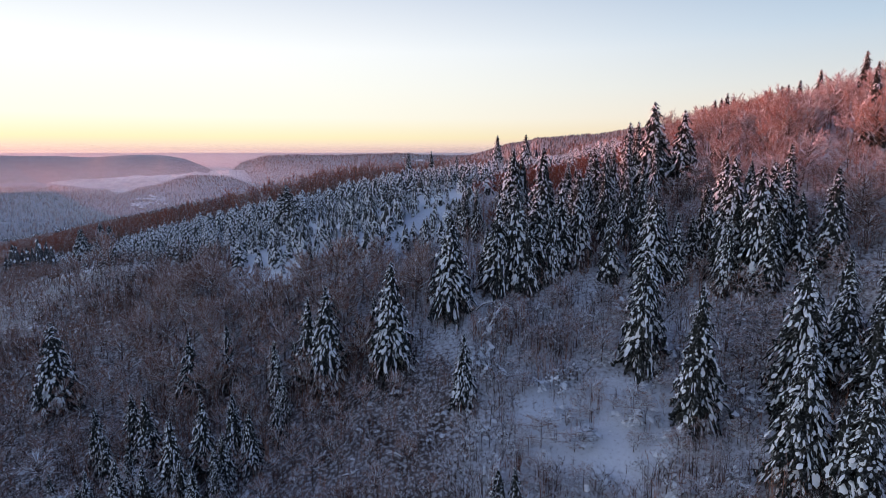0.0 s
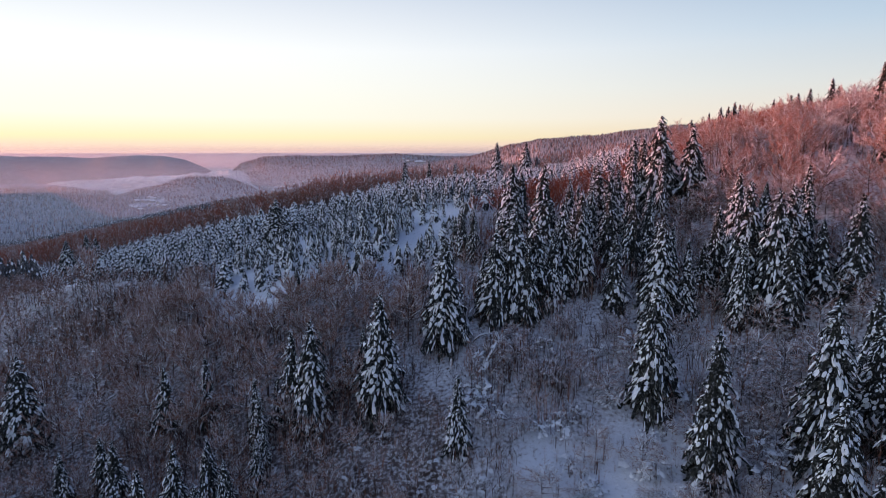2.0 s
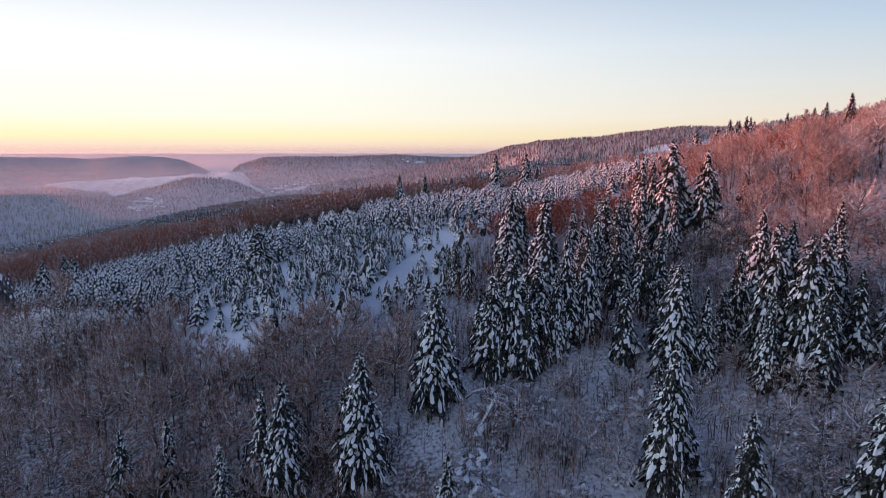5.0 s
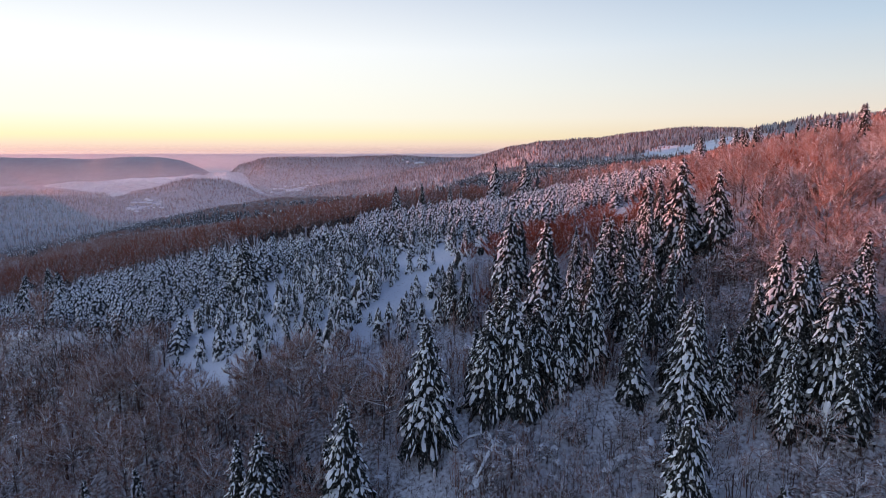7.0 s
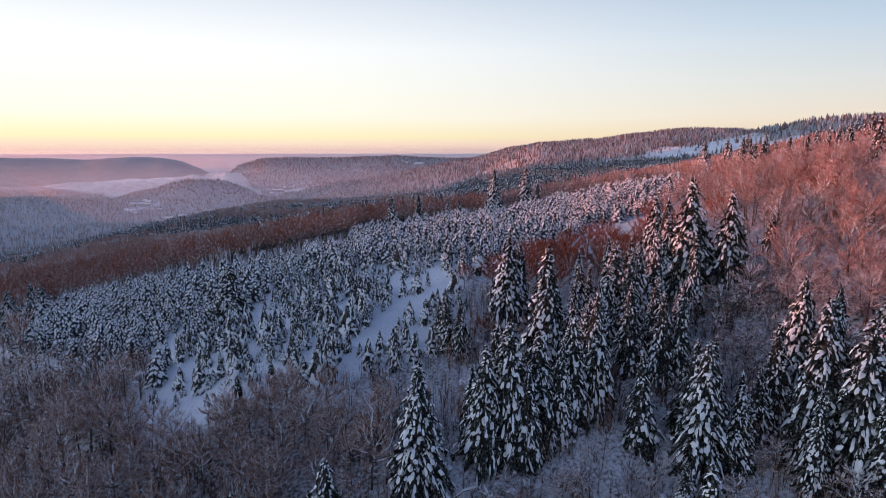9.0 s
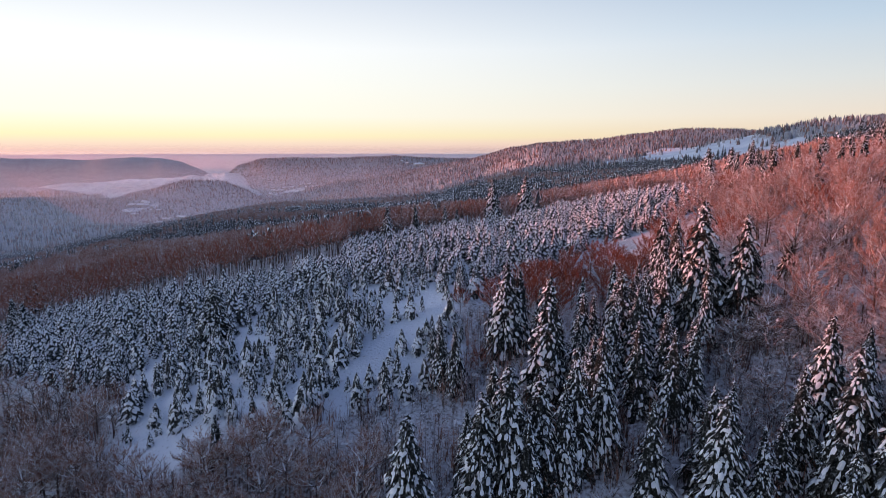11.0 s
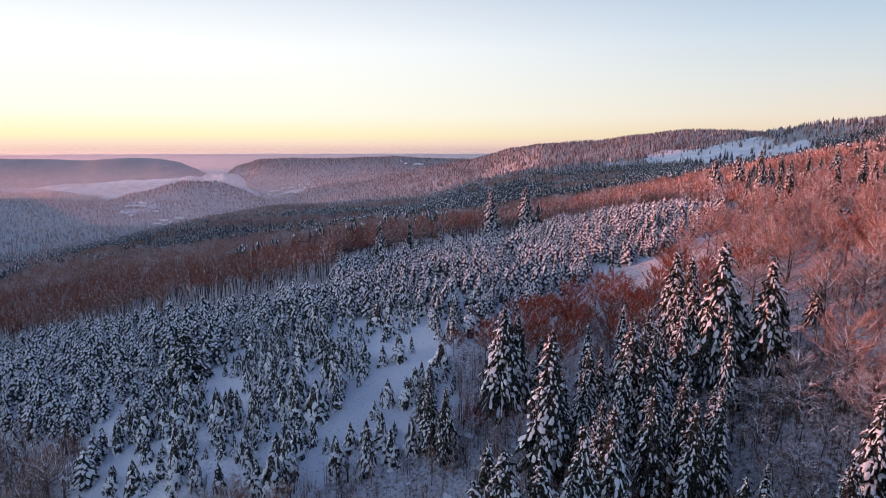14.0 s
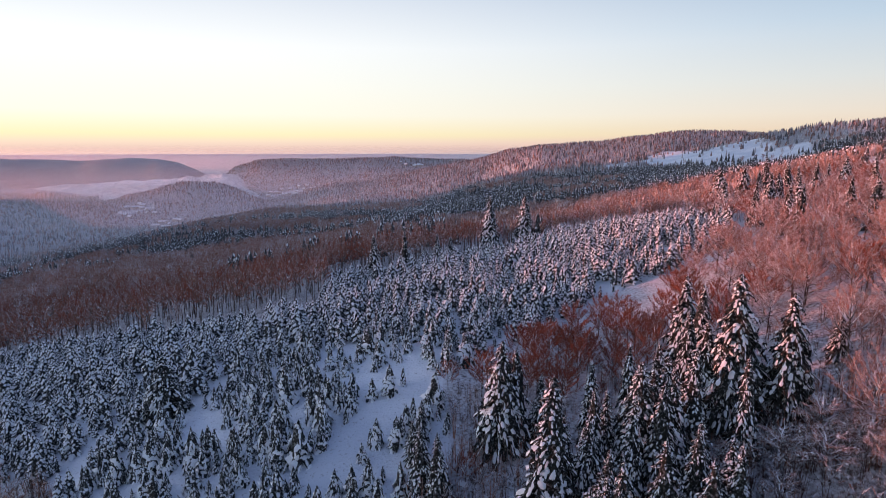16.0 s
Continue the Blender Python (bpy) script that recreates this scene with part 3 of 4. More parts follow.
# bare broad-leaved trees
def bare_soups(seed, height, spread, limbs=10, branches=8, twigs=8, width=0.06, snowy=0.5, lift=0.6, hang=0.0, low=0.3, lumps=0.0, heap=1.0, stems=1, slight=False):
    """A bare tree: a forked trunk, limbs that rise to a domed crown, branches and twigs on them, and snow lying along them.
    hang: how far the boughs are bowed down; lumps: the share of branches with a heap of snow; slight: with few faces."""
    rng = random.Random(seed)
    wood, fine, snow = Soup(), Soup(), Soup()
    up = Vector((0, 0, 1))

    def stray():
        return Vector((rng.uniform(-1, 1), rng.uniform(-1, 1), rng.uniform(-1, 1)))

    lean = Vector((rng.uniform(-0.06, 0.06), rng.uniform(-0.06, 0.06), 0)) * height
    fork = height * rng.uniform(low, low + 0.1)
    for k in range(stems):
        foot = Vector((math.cos(2.1 * k), math.sin(2.1 * k), 0)) * (0.06 * height if stems > 1 else 0) - up * (0.03 * height)
        crown = lean + up * (0.80 * height) + stray() * (0.15 * height if stems > 1 else 0)
        if slight:
            wood.blade(foot, crown, Vector((0.011 * height, 0, 0)))
            wood.blade(foot, crown, Vector((0, 0.011 * height, 0)))
        else:
            wood.tube([foot, lean * 0.4 + up * fork, crown], [0.014 * height, 0.010 * height, 0.002 * height], 4)
    for k in range(limbs):
        f = (k + rng.uniform(0.2, 0.8)) / limbs
        az = 2.4 * k + rng.uniform(-0.5, 0.5)
        out, side = Vector((math.cos(az), math.sin(az), 0)), Vector((-math.sin(az), math.cos(az), 0))
        reach = spread * (1 - 0.72 * f ** 1.8) * rng.uniform(0.72, 1.1)
        start = lean * (0.4 + 0.5 * f) + up * (fork * rng.uniform(0.75, 1.1) + (0.70 * height - fork) * f)
        tip = lean + out * reach + up * (height * (0.56 + 0.40 * f) * rng.uniform(0.92, 1.04) - hang * reach * 0.9)
        mid = start.lerp(tip, 0.5) + out * (0.10 * reach) + side * (0.22 * reach * rng.uniform(-1, 1)) + up * ((0.45 * hang + 0.08 * rng.uniform(-1.6, 0.6)) * reach)
        r = 0.0058 * height * rng.uniform(0.75, 1.2)
        if slight:
            wood.add([start - side * r, start + side * r, mid + side * 0.6 * r, mid - side * 0.6 * r, tip], [(0, 1, 2, 3), (3, 2, 4)])
        else:
            wood.tube([start, mid, tip], [r, 0.7 * r, 0.25 * r], 3)
        if snowy > 0 and not slight:
            a, b, c = (p + up * (1.05 * q * r) for p, q in ((start.lerp(mid, 0.25), 1.0), (mid, 0.8), (tip, 0.5)))
            w = side * (1.5 * r)
            snow.add([a - w, a + w, b + w, b - w, c], [(0, 1, 2, 3), (3, 2, 4)])
        for j in range(branches):
            t = 0.22 + 0.78 * (j + rng.uniform(0, 1)) / branches
            p = start.lerp(mid, t).lerp(mid.lerp(tip, t), t)
            way = (start.lerp(mid, t) - mid.lerp(tip, t)).normalized() * -1.0
            d = (way + side * (rng.choice((-1, 1)) * rng.uniform(0.3, 1.1)) + up * (lift * rng.uniform(0.2, 1.0) - hang * rng.uniform(0.2, 1.3)) + stray() * 0.45).normalized()
            n = spread * rng.uniform(0.22, 0.42) * (1.15 - 0.45 * t)
            q = p + d * n
            a = d.cross(stray()).normalized() * (0.5 * width * rng.uniform(0.8, 1.3))
            fine.blade(p, q, a)
            if rng.random() < snowy:
                flat = d.cross(up).normalized() * (0.46 * width * rng.uniform(0.7, 1.4))
                snow.blade(p + up * 0.6 * width, q + up * 0.5 * width, flat)
                if not slight:
                    snow.blade(q + up * 0.6 * width, p.lerp(q, 0.3) + up * 0.6 * width, flat)
            if rng.random() < lumps:
                size = heap * width * rng.uniform(1.4, 3.6)
                snow.lump(p.lerp(q, rng.uniform(0.4, 1.0)) + up * 0.1 * size, d * size * rng.uniform(0.7, 1.25), d.cross(up).normalized() * size * rng.uniform(0.6, 0.9), up * size * 0.55, rng, 5)
            for _ in range(twigs):
                g = p.lerp(q, rng.uniform(0.2, 1.0))
                e = (d * 0.8 + stray() * 0.7 + up * (lift * rng.uniform(0.1, 0.9) - hang * rng.uniform(0.0, 1.2))).normalized()
                m = n * rng.uniform(0.25, 0.6)
                fine.blade(g, g + e * m, e.cross(stray()).normalized() * (0.38 * width * rng.uniform(0.7, 1.2)))
                if rng.random() < 0.4 * snowy * (not slight):
                    snow.blade(g + up * 0.5 * width, g + e * m + up * 0.4 * width, e.cross(up).normalized() * (0.24 * width))
    return wood, fine, snow


def bare_kind(name, label, group, seeds, mats, *shape, **more):
    made = []
    for s in seeds:
        soups = bare_soups(s, *shape, **more)
        made.append((tree_thing(name, soups, label, "bare tree", group, mats, ("trunk", "twig_crown", "snow_load")), shape[0]))
    return made


BARE = bare_kind("bare_tree", "bare brown broad-leaved tree with thin twigs in snow", "bare trees of the lower wood", (1, 2, 3, 11, 12), (BARK, TWIGS, SNOW), 13, 4.9, 14, 11, 16, 0.085, 0.6, lift=0.9)
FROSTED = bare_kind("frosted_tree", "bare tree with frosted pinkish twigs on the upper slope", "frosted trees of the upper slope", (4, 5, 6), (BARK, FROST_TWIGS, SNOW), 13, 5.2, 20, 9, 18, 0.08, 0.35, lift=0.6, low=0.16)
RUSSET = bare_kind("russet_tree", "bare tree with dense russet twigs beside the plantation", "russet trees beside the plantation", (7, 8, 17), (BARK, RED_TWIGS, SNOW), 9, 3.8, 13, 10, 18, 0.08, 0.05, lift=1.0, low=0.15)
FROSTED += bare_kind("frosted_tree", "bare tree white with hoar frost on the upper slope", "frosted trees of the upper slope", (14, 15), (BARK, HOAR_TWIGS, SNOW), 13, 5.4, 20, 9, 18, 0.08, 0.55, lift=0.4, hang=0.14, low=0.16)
LADEN = bare_kind("laden_tree", "bare tree with branches bent under clumps of snow", "snow-laden trees of the lower slope", (9, 10, 16), (BARK, TWIGS, SNOW), 9, 4.4, 15, 11, 9, 0.075, 1.0, lift=0.2, hang=0.45, low=0.22, lumps=0.2, heap=1.2)


def pick(region, step, gap, prob=1.0, box=(-260, 260, 60, 420)):
    x, y = lattice(*box, step)
    ok = region(x, y) & off_grown(x, y, gap) & (nrng.random(len(x)) < prob)
    return x[ok], y[ok]


def lower_wood(x, y):
    """The bare wood on the steep lower slope."""
    west = inside([(-2, 80), (-8, 110), (-4, 134), (-22, 142), (-36, 136), (-60, 146), (-66, 166), (-84, 174), (-112, 192), (-152, 222), (-195, 268), (-240, 268), (-240, 120), (-100, 70), (-30, 62)], x, y)
    return west & ~in_glade(x, y)


def upper_wood(x, y):
    """The frosted wood on the slope to the east."""
    return inside([(66, 128), (74, 150), (72, 180), (66, 205), (82, 228), (100, 240), (124, 288), (128, 345), (230, 420), (260, 300), (200, 160), (120, 95), (84, 100)], x, y)


x, y = pick(lower_wood, 4.8, 2.0, 0.96)
first = np.argsort(np.hypot(x + 30, y - 115))
plant(BARE, [(-25, 135, 12.5, 0, 1.2), (-19, 132, 12, 1, 1.15), (-31, 132, 10.5, 3, 1.1), (-22, 129, 11, 2, 1.1), (-62, 141, 10, 2, 1.2), (-73, 150, 10, 0, 1.2), (-50, 134, 9, 1, 1.1)] + [(x[i], y[i], nrng.uniform(9, 13.5) * (0.5 + 0.5 * smooth(y[i], 92, 120)) * (1 - 0.25 * smooth(-x[i], 55, 80)), int(nrng.integers(5)), nrng.uniform(0.85, 1.15)) for i in first[:200]], rng)
ux, uy = pick(upper_wood, 6.2, 2.0, 0.93)
near_up = np.argsort(np.hypot(ux - 75, uy - 160))
plant(FROSTED, [(70, 144, 13.5, 0, 1.15), (78, 140, 13, 2, 1.2), (68, 136, 10, 3, 1.1), (86, 146, 13, 1, 1.2), (77, 130, 10.5, 1, 1.1)] + [(ux[i], uy[i], nrng.choice((7, 9, 10.5, 12, 13, 14.5)), int(nrng.choice((0, 1, 2, 0, 1, 3, 4))), nrng.uniform(0.9, 1.25)) for i in near_up[:150] if nrng.random() < 0.93], rng)
rx, ry = pick(lambda a, b: inside([(24, 188), (16, 176), (22, 168), (46, 170), (62, 174), (72, 192), (76, 206), (50, 204), (34, 200)], a, b), 4.3, 1.5, 0.9)
plant(RUSSET, [(rx[i], ry[i], nrng.choice((4.5, 6, 7.5, 9, 10.5)), int(nrng.integers(3)), nrng.uniform(0.85, 1.3)) for i in range(len(rx))] + [(10.5, 178, 7, 0, 1.0), (13, 154, 6, 1, 1.0), (32, 189, 9.5, 2, 1.1), (36, 186, 8, 0, 1.0), (39, 181.5, 8.5, 1, 1.1), (44.5, 182, 8, 2, 1.2), (50.5, 187, 9.5, 0, 1.1), (56, 189, 9, 1, 1.0), (66, 205, 10.5, 2, 1.1), (77, 186, 10.5, 0, 1.1), (78, 193, 9, 1, 1.2), (93, 180, 12.5, 2, 1.2), (96, 174, 11, 0, 1.2)], rng)
lx, ly = pick(lambda a, b: inside([(8, 76), (6, 100), (14, 118), (34, 118), (48, 112), (52, 126), (50, 150), (66, 150), (84, 132), (90, 112), (66, 92), (44, 72), (24, 66)], a, b), 4.4, 2.0, 0.6)
plant(LADEN, [(63.5, 146, 8, 2, 1.1), (71, 133, 8, 0, 1.2), (-52, 88, 8, 1, 1.1), (-61, 84, 7, 0, 1.2), (-70, 92, 8, 2, 1.1)] + [(lx[i], ly[i], nrng.uniform(2.5, 6.5) if lx[i] < 48 else nrng.uniform(4.5, 8), int(nrng.integers(3)), nrng.uniform(0.9, 1.4)) for i in range(len(lx))], rng)

def crown_kind(seed, mat, spread, limbs=9, branches=6, twigs=6, width=0.014, snowy=0.4, **more):
    w, f, c = bare_soups(seed, 1.0, spread, limbs, branches, twigs, width, snowy, slight=True, **more)
    return [(w, BARK), (f, mat)] + ([(c, SNOW)] if c.f else [])


light_bare = [crown_kind(45, DARK_TWIGS, 0.38), crown_kind(40, TWIGS, 0.36), crown_kind(41, TWIGS, 0.40)]
light_frost = [crown_kind(50, HOAR_TWIGS, 0.42, 10, 7, 6), crown_kind(51, FROST_TWIGS, 0.42, 10, 7, 6), crown_kind(55, FROST_TWIGS, 0.40, 10, 7, 6)]


def rows_of(x, y, lo, hi, kinds, first_kind=0, wide=(0.9, 1.2)):
    h = nrng.uniform(lo, hi, len(x))
    return np.stack([x, y, land(x, y) - 0.3, h, h * nrng.uniform(*wide, len(x)), first_kind + nrng.integers(0, kinds, len(x))], -1)



i, j = first[200:], near_up[150:]
near_low, near_top = x[i] > -115, uy[j] < 265
far_low = [crown_kind(80 + k, TWIGS, 0.36, 8, 5, 4, 0.021, 0.3) for k in range(3)]
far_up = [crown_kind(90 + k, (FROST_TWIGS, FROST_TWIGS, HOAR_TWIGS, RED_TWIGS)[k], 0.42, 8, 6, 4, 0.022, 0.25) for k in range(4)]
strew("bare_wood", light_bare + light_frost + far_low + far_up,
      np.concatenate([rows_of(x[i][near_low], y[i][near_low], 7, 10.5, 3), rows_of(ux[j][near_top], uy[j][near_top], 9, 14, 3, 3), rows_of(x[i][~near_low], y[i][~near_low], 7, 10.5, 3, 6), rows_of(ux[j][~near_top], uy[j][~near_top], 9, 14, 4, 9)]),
      "bare frosted woods covering the hillside", "bare woods", nrng)
# the tall belt behind the plantation
BELT = [(-290, 330), (-190, 276), (-92, 258), (-49, 246), (-27, 246), (-36, 290), (4, 317), (30, 350), (66, 357), (126, 352), (140, 380), (60, 400), (-20, 370), (-90, 340), (-200, 380)]
bx, by = pick(lambda a, b: inside(BELT, a, b), 4.4, 2.0, 0.92, (-300, 160, 240, 420))
belt = rows_of(bx, by, 11, 17, 5)
belt[:, 5] = np.where((bx > 25) & (nrng.random(len(bx)) < 0.7), nrng.integers(4, 7, len(bx)), belt[:, 5])
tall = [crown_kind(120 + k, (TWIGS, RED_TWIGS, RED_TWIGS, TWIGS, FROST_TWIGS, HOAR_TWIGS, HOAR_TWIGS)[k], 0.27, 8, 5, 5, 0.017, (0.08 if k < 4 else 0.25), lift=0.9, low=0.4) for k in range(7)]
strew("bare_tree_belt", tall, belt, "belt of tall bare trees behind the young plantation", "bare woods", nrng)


# brush on the snow between the trees
def brush(seed):
    rng = random.Random(seed)
    s = Soup()
    for k in range(rng.randint(4, 7)):
        az, lean = rng.uniform(0, 6.3), rng.uniform(0.02, 0.28)
        d = Vector((math.cos(az), math.sin(az), 0))
        a, top = d * rng.uniform(0, 0.15), d * lean + Vector((0, 0, rng.uniform(0.55, 1.0)))
        w = Vector((-d.y, d.x, 0)) * 0.011
        s.add([a - w, a + w, top], [(0, 1, 2)])
        for j in range(4):
            p = a.lerp(top, rng.uniform(0.35, 0.95))
            q = p + Vector((rng.uniform(-1, 1), rng.uniform(-1, 1), rng.uniform(0.1, 1))) * 0.22
            s.add([p - w * 0.7, p + w * 0.7, q], [(0, 1, 2)])
    return s


def snowy_tuft(seed):
    rng = random.Random(seed)
    s = Soup()
    for k in range(3):
        c = Vector((rng.uniform(-0.4, 0.4), rng.uniform(-0.4, 0.4), 0))
        ring = [c + Vector((math.cos(a) * rng.uniform(0.25, 0.5), math.sin(a) * rng.uniform(0.25, 0.5), rng.uniform(0.25, 0.6))) for a in (i * math.pi / 2.5 for i in range(5))]
        s.add(ring + [c + Vector((0, 0, rng.uniform(0.7, 1.0)))], [(i, (i + 1) % 5, 5) for i in range(5)])
    return s


x, y = lattice(-120, 105, 52, 178, 1.45, 0.7)
ok = ~inside(PLANTATION, x, y) & ~(in_glade(x, y) & (y > 135)) & off_grown(x, y, 0.6)
bald = (((x - 26) / 15) ** 2 + ((y - 88) / 13) ** 2 < 1) | (((x - 36) / 6) ** 2 + ((y - 122) / 5) ** 2 < 1)
ok &= nrng.random(len(x)) < np.clip(0.85 + 0.7 * rough(x, y, 7, 41) - 0.45 * bald, 0.05, 1)
x, y, bald = x[ok], y[ok], bald[ok]
h = nrng.uniform(1.4, 6.2, len(x)) * np.where(bald, 0.6, 1.0) * (0.75 + 0.5 * (rough(x, y, 11, 42) > 0))
tuft = nrng.random(len(x)) < 0.07
kind = np.where(tuft, 4 + nrng.integers(0, 3, len(x)), nrng.integers(0, 4, len(x)))
h = np.where(tuft, nrng.uniform(0.4, 1.3, len(x)), h)
strew("brushwood", [[(brush(60 + k), DARK_TWIGS if k % 2 else TWIGS)] for k in range(4)] + [[(snowy_tuft(70 + k), SNOW)] for k in range(3)], np.stack([x, y, land(x, y) - 0.1, h, np.where(tuft, h * 1.3, h * 0.9), kind], -1),
      "thin brown saplings and snowy tufts on the slope", "brushwood", nrng)


# shrubs and saplings bowed under snow, and fallen wood
SHRUBS = [(tree_thing("snowy_shrub", bare_soups(170 + k, 2.6, (1.5, 1.9, 1.2, 1.7)[k], 10, 7, 7, 0.05, 0.95, heap=1.9, lift=0.3, hang=(0.5, 0.7, 0.3, 0.8)[k], low=0.2, lumps=(0.5, 0.7, 0.3, 0.8)[k], stems=3), "low shrub bowed to the ground under snow", "shrub", "snow-bowed shrubs of the lower clearing", (BARK, DARK_TWIGS, SNOW), ("trunk", "twig_crown", "snow_load")), 2.6) for k in range(4)]
sx, sy = pick(lambda a, b: inside([(4, 70), (2, 96), (10, 116), (34, 122), (46, 108), (56, 100), (46, 70), (30, 62)], a, b), 3.9, 1.6, 0.6)
plant(SHRUBS, [(sx[i], sy[i], nrng.choice((1.6, 2.2, 2.8, 3.4, 4.2)), int(nrng.integers(4)), nrng.uniform(0.8, 1.5)) for i in range(len(sx))], rng)


def fallen_log(x, y, length, turn, girth, arch=0.0):
    ob = tagged(new("fallen_log"), "fallen bent tree trunk buried under thick snow", "log", "fallen wood on the slope")
    bend = [(-0.5 * length, 0.12 * length, 0.35), (-0.2 * length, 0.02 * length, 0.6), (0.1 * length, -0.03 * length, 0.7), (0.35 * length, 0.08 * length, 0.9), (0.5 * length, 0.2 * length, 0.6)]
    bend = [(a, b, c + arch * h) for (a, b, c), h in zip(bend, (0.1, 0.8, 1.0, 0.85, 0.3))]
    bough = random.Random(int(100 * length + x))
    s, snow = Soup(), Soup()
    s.tube(bend, [0.4 * girth, 0.4 * girth, 0.34 * girth, 0.25 * girth, 0.12 * girth], 7)
    snow.tube([(a, b, c + 0.35 * girth) for a, b, c in bend], [0.25 * girth, 0.5 * girth, 0.48 * girth, 0.4 * girth, 0.15 * girth], 8)
    for k in range(int(6 + 2 * length)):
        t = bough.uniform(0.8, 3.9)
        p = Vector(bend[int(t)]).lerp(Vector(bend[int(t) + 1]), t % 1)
        q = p + Vector((bough.uniform(-0.4, 1), bough.uniform(-1, 1), bough.uniform(-0.3, 0.8))) * (0.22 * length)
        m = p.lerp(q, 0.55) + Vector((0, 0, 0.04 * length))
        s.tube([p, m, q], [0.12 * girth, 0.09 * girth, 0.04 * girth], 3)
        snow.tube([r + Vector((0, 0, 0.12 * girth)) for r in (p, m, q)], [0.14 * girth, 0.2 * girth * bough.uniform(0.6, 1.4), 0.05 * girth], 4)
    part("trunk", s.mesh("trunk", BARK, True), ob)
    tagged(part("snow_load", snow.mesh("snow_load", SNOW, True), ob, "thick soft snow"), kind="stuff")
    ob.matrix_basis = Matrix.Translation((x, y, ground(x, y))) @ Matrix.Rotation(turn, 4, "Z")


fallen_log(11.5, 113.5, 9.0, 1.25, 0.62, 2.6)
fallen_log(9.0, 117.5, 4.0, 0.1, 0.4, 1.6)
for x, y, length, turn, girth in ((33.5, 73, 2.6, 0.9, 0.5), (-15, 86.5, 3.0, 0.4, 0.35), (-20.5, 91, 2.4, 1.0, 0.35), (-8, 88.5, 2.8, 2.9, 0.3), (73, 117, 3.0, 0.5, 0.5), (31, 130, 4.0, 0.2, 0.4)):
    fallen_log(x, y, length, turn, girth)

# saplings that crowd the lower slope
x, y = lattice(-112, 92, 52, 152, 1.8, 0.8)
ok = ~inside(PLANTATION, x, y) & off_grown(x, y, 0.9) & ~upper_wood(x, y) & ((x > -8) | (y < 118)) & (nrng.random(len(x)) < np.clip(0.75 + 0.8 * rough(x, y, 10, 44), 0.1, 1))
ok &= ~((((x - 26) / 14) ** 2 + ((y - 88) / 12) ** 2 < 1) & (nrng.random(len(x)) < 0.85)) & ~(((x - 36) / 5) ** 2 + ((y - 122) / 4) ** 2 < 1)
x, y = x[ok], y[ok]
strew("sapling_thicket", [crown_kind(150 + k, (DARK_TWIGS, DARK_TWIGS, TWIGS, TWIGS, DARK_TWIGS, HOAR_TWIGS)[k], 0.33, 6, 3, 3, 0.022, 0.4, lift=0.9, low=0.25) for k in range(6)], rows_of(x, y, 2.2, 6.5, 6), "thicket of bare dark saplings on the snowy slope", "saplings", nrng)


# ---------------------------------------------------------------- woods farther off
def far_spruce(seed):
    """A far spruce of few faces, one high: dark tiers with snow on them."""
    rng = random.Random(seed)
    s, snow = Soup(), Soup()
    for z0, z1, r in ((0.05, 0.55, 0.19), (0.32, 0.8, 0.14), (0.58, 1.0, 0.09)):
        ring = [(math.cos(a) * r * rng.uniform(0.7, 1.25), math.sin(a) * r * rng.uniform(0.7, 1.25), z0 + rng.uniform(-0.04, 0.04)) for a in (k * 2 * math.pi / 5 for k in range(5))]
        s.add(ring + [(0, 0, z1)], [(k, (k + 1) % 5, 5) for k in range(5)])
        for k in range(3):
            a, f = 2.1 * k + rng.uniform(-0.7, 0.7), rng.uniform(0.25, 0.8)
            out, side = Vector((math.cos(a), math.sin(a), 0)), Vector((-math.sin(a), math.cos(a), 0))
            p = out * (r * (1.05 - f) + 0.015) + Vector((0, 0, z0 + f * (z1 - z0)))
            n, w = 0.08 * rng.uniform(0.7, 1.3), 0.036 * rng.uniform(0.6, 1.2)
            snow.add([p + Vector((0, 0, 0.6 * n)) - out * 0.02, p + side * w, p - Vector((0, 0, 0.6 * n)) + out * 0.03, p - side * w], [(0, 1, 2), (0, 2, 3)])
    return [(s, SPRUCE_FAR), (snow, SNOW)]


def far_bare(seed):
    rng = random.Random(seed)
    s = Soup()
    for k in range(24):
        az, f = 2.4 * k, rng.uniform(0.15, 0.6)
        d = Vector((math.cos(az), math.sin(az), 0))
        a, tip = Vector((0, 0, f)), Vector((0, 0, rng.uniform(0.72, 1.0))) + d * rng.uniform(0.1, 0.32)
        w = Vector((-d.y, d.x, 0)) * rng.uniform(0.008, 0.022)
        s.add([a, tip - w, tip + w], [(0, 1, 2)])
    s.add([(-0.015, 0, 0), (0.015, 0, 0), (0, 0.01, 0.8)], [(0, 1, 2)])
    return s


def cone(seed):
    rng = random.Random(seed)
    s = Soup()
    s.add([(math.cos(a) * 0.2 * rng.uniform(0.8, 1.2), math.sin(a) * 0.2 * rng.uniform(0.8, 1.2), 0) for a in (k * math.pi / 1.5 for k in range(3))] + [(0, 0, 1)], [(k, (k + 1) % 3, 3) for k in range(3)])
    return s


def fan(r0, r1, b0, b1, spacing):
    """Places spread evenly over a sector."""
    area = radians(b1 - b0) * (r1 * r1 - r0 * r0) / 2
    n = int(area / spacing ** 2)
    r = np.sqrt(nrng.uniform(r0 * r0, r1 * r1, n))
    b = np.radians(nrng.uniform(b0, b1, n))
    return r * np.sin(b), r * np.cos(b)


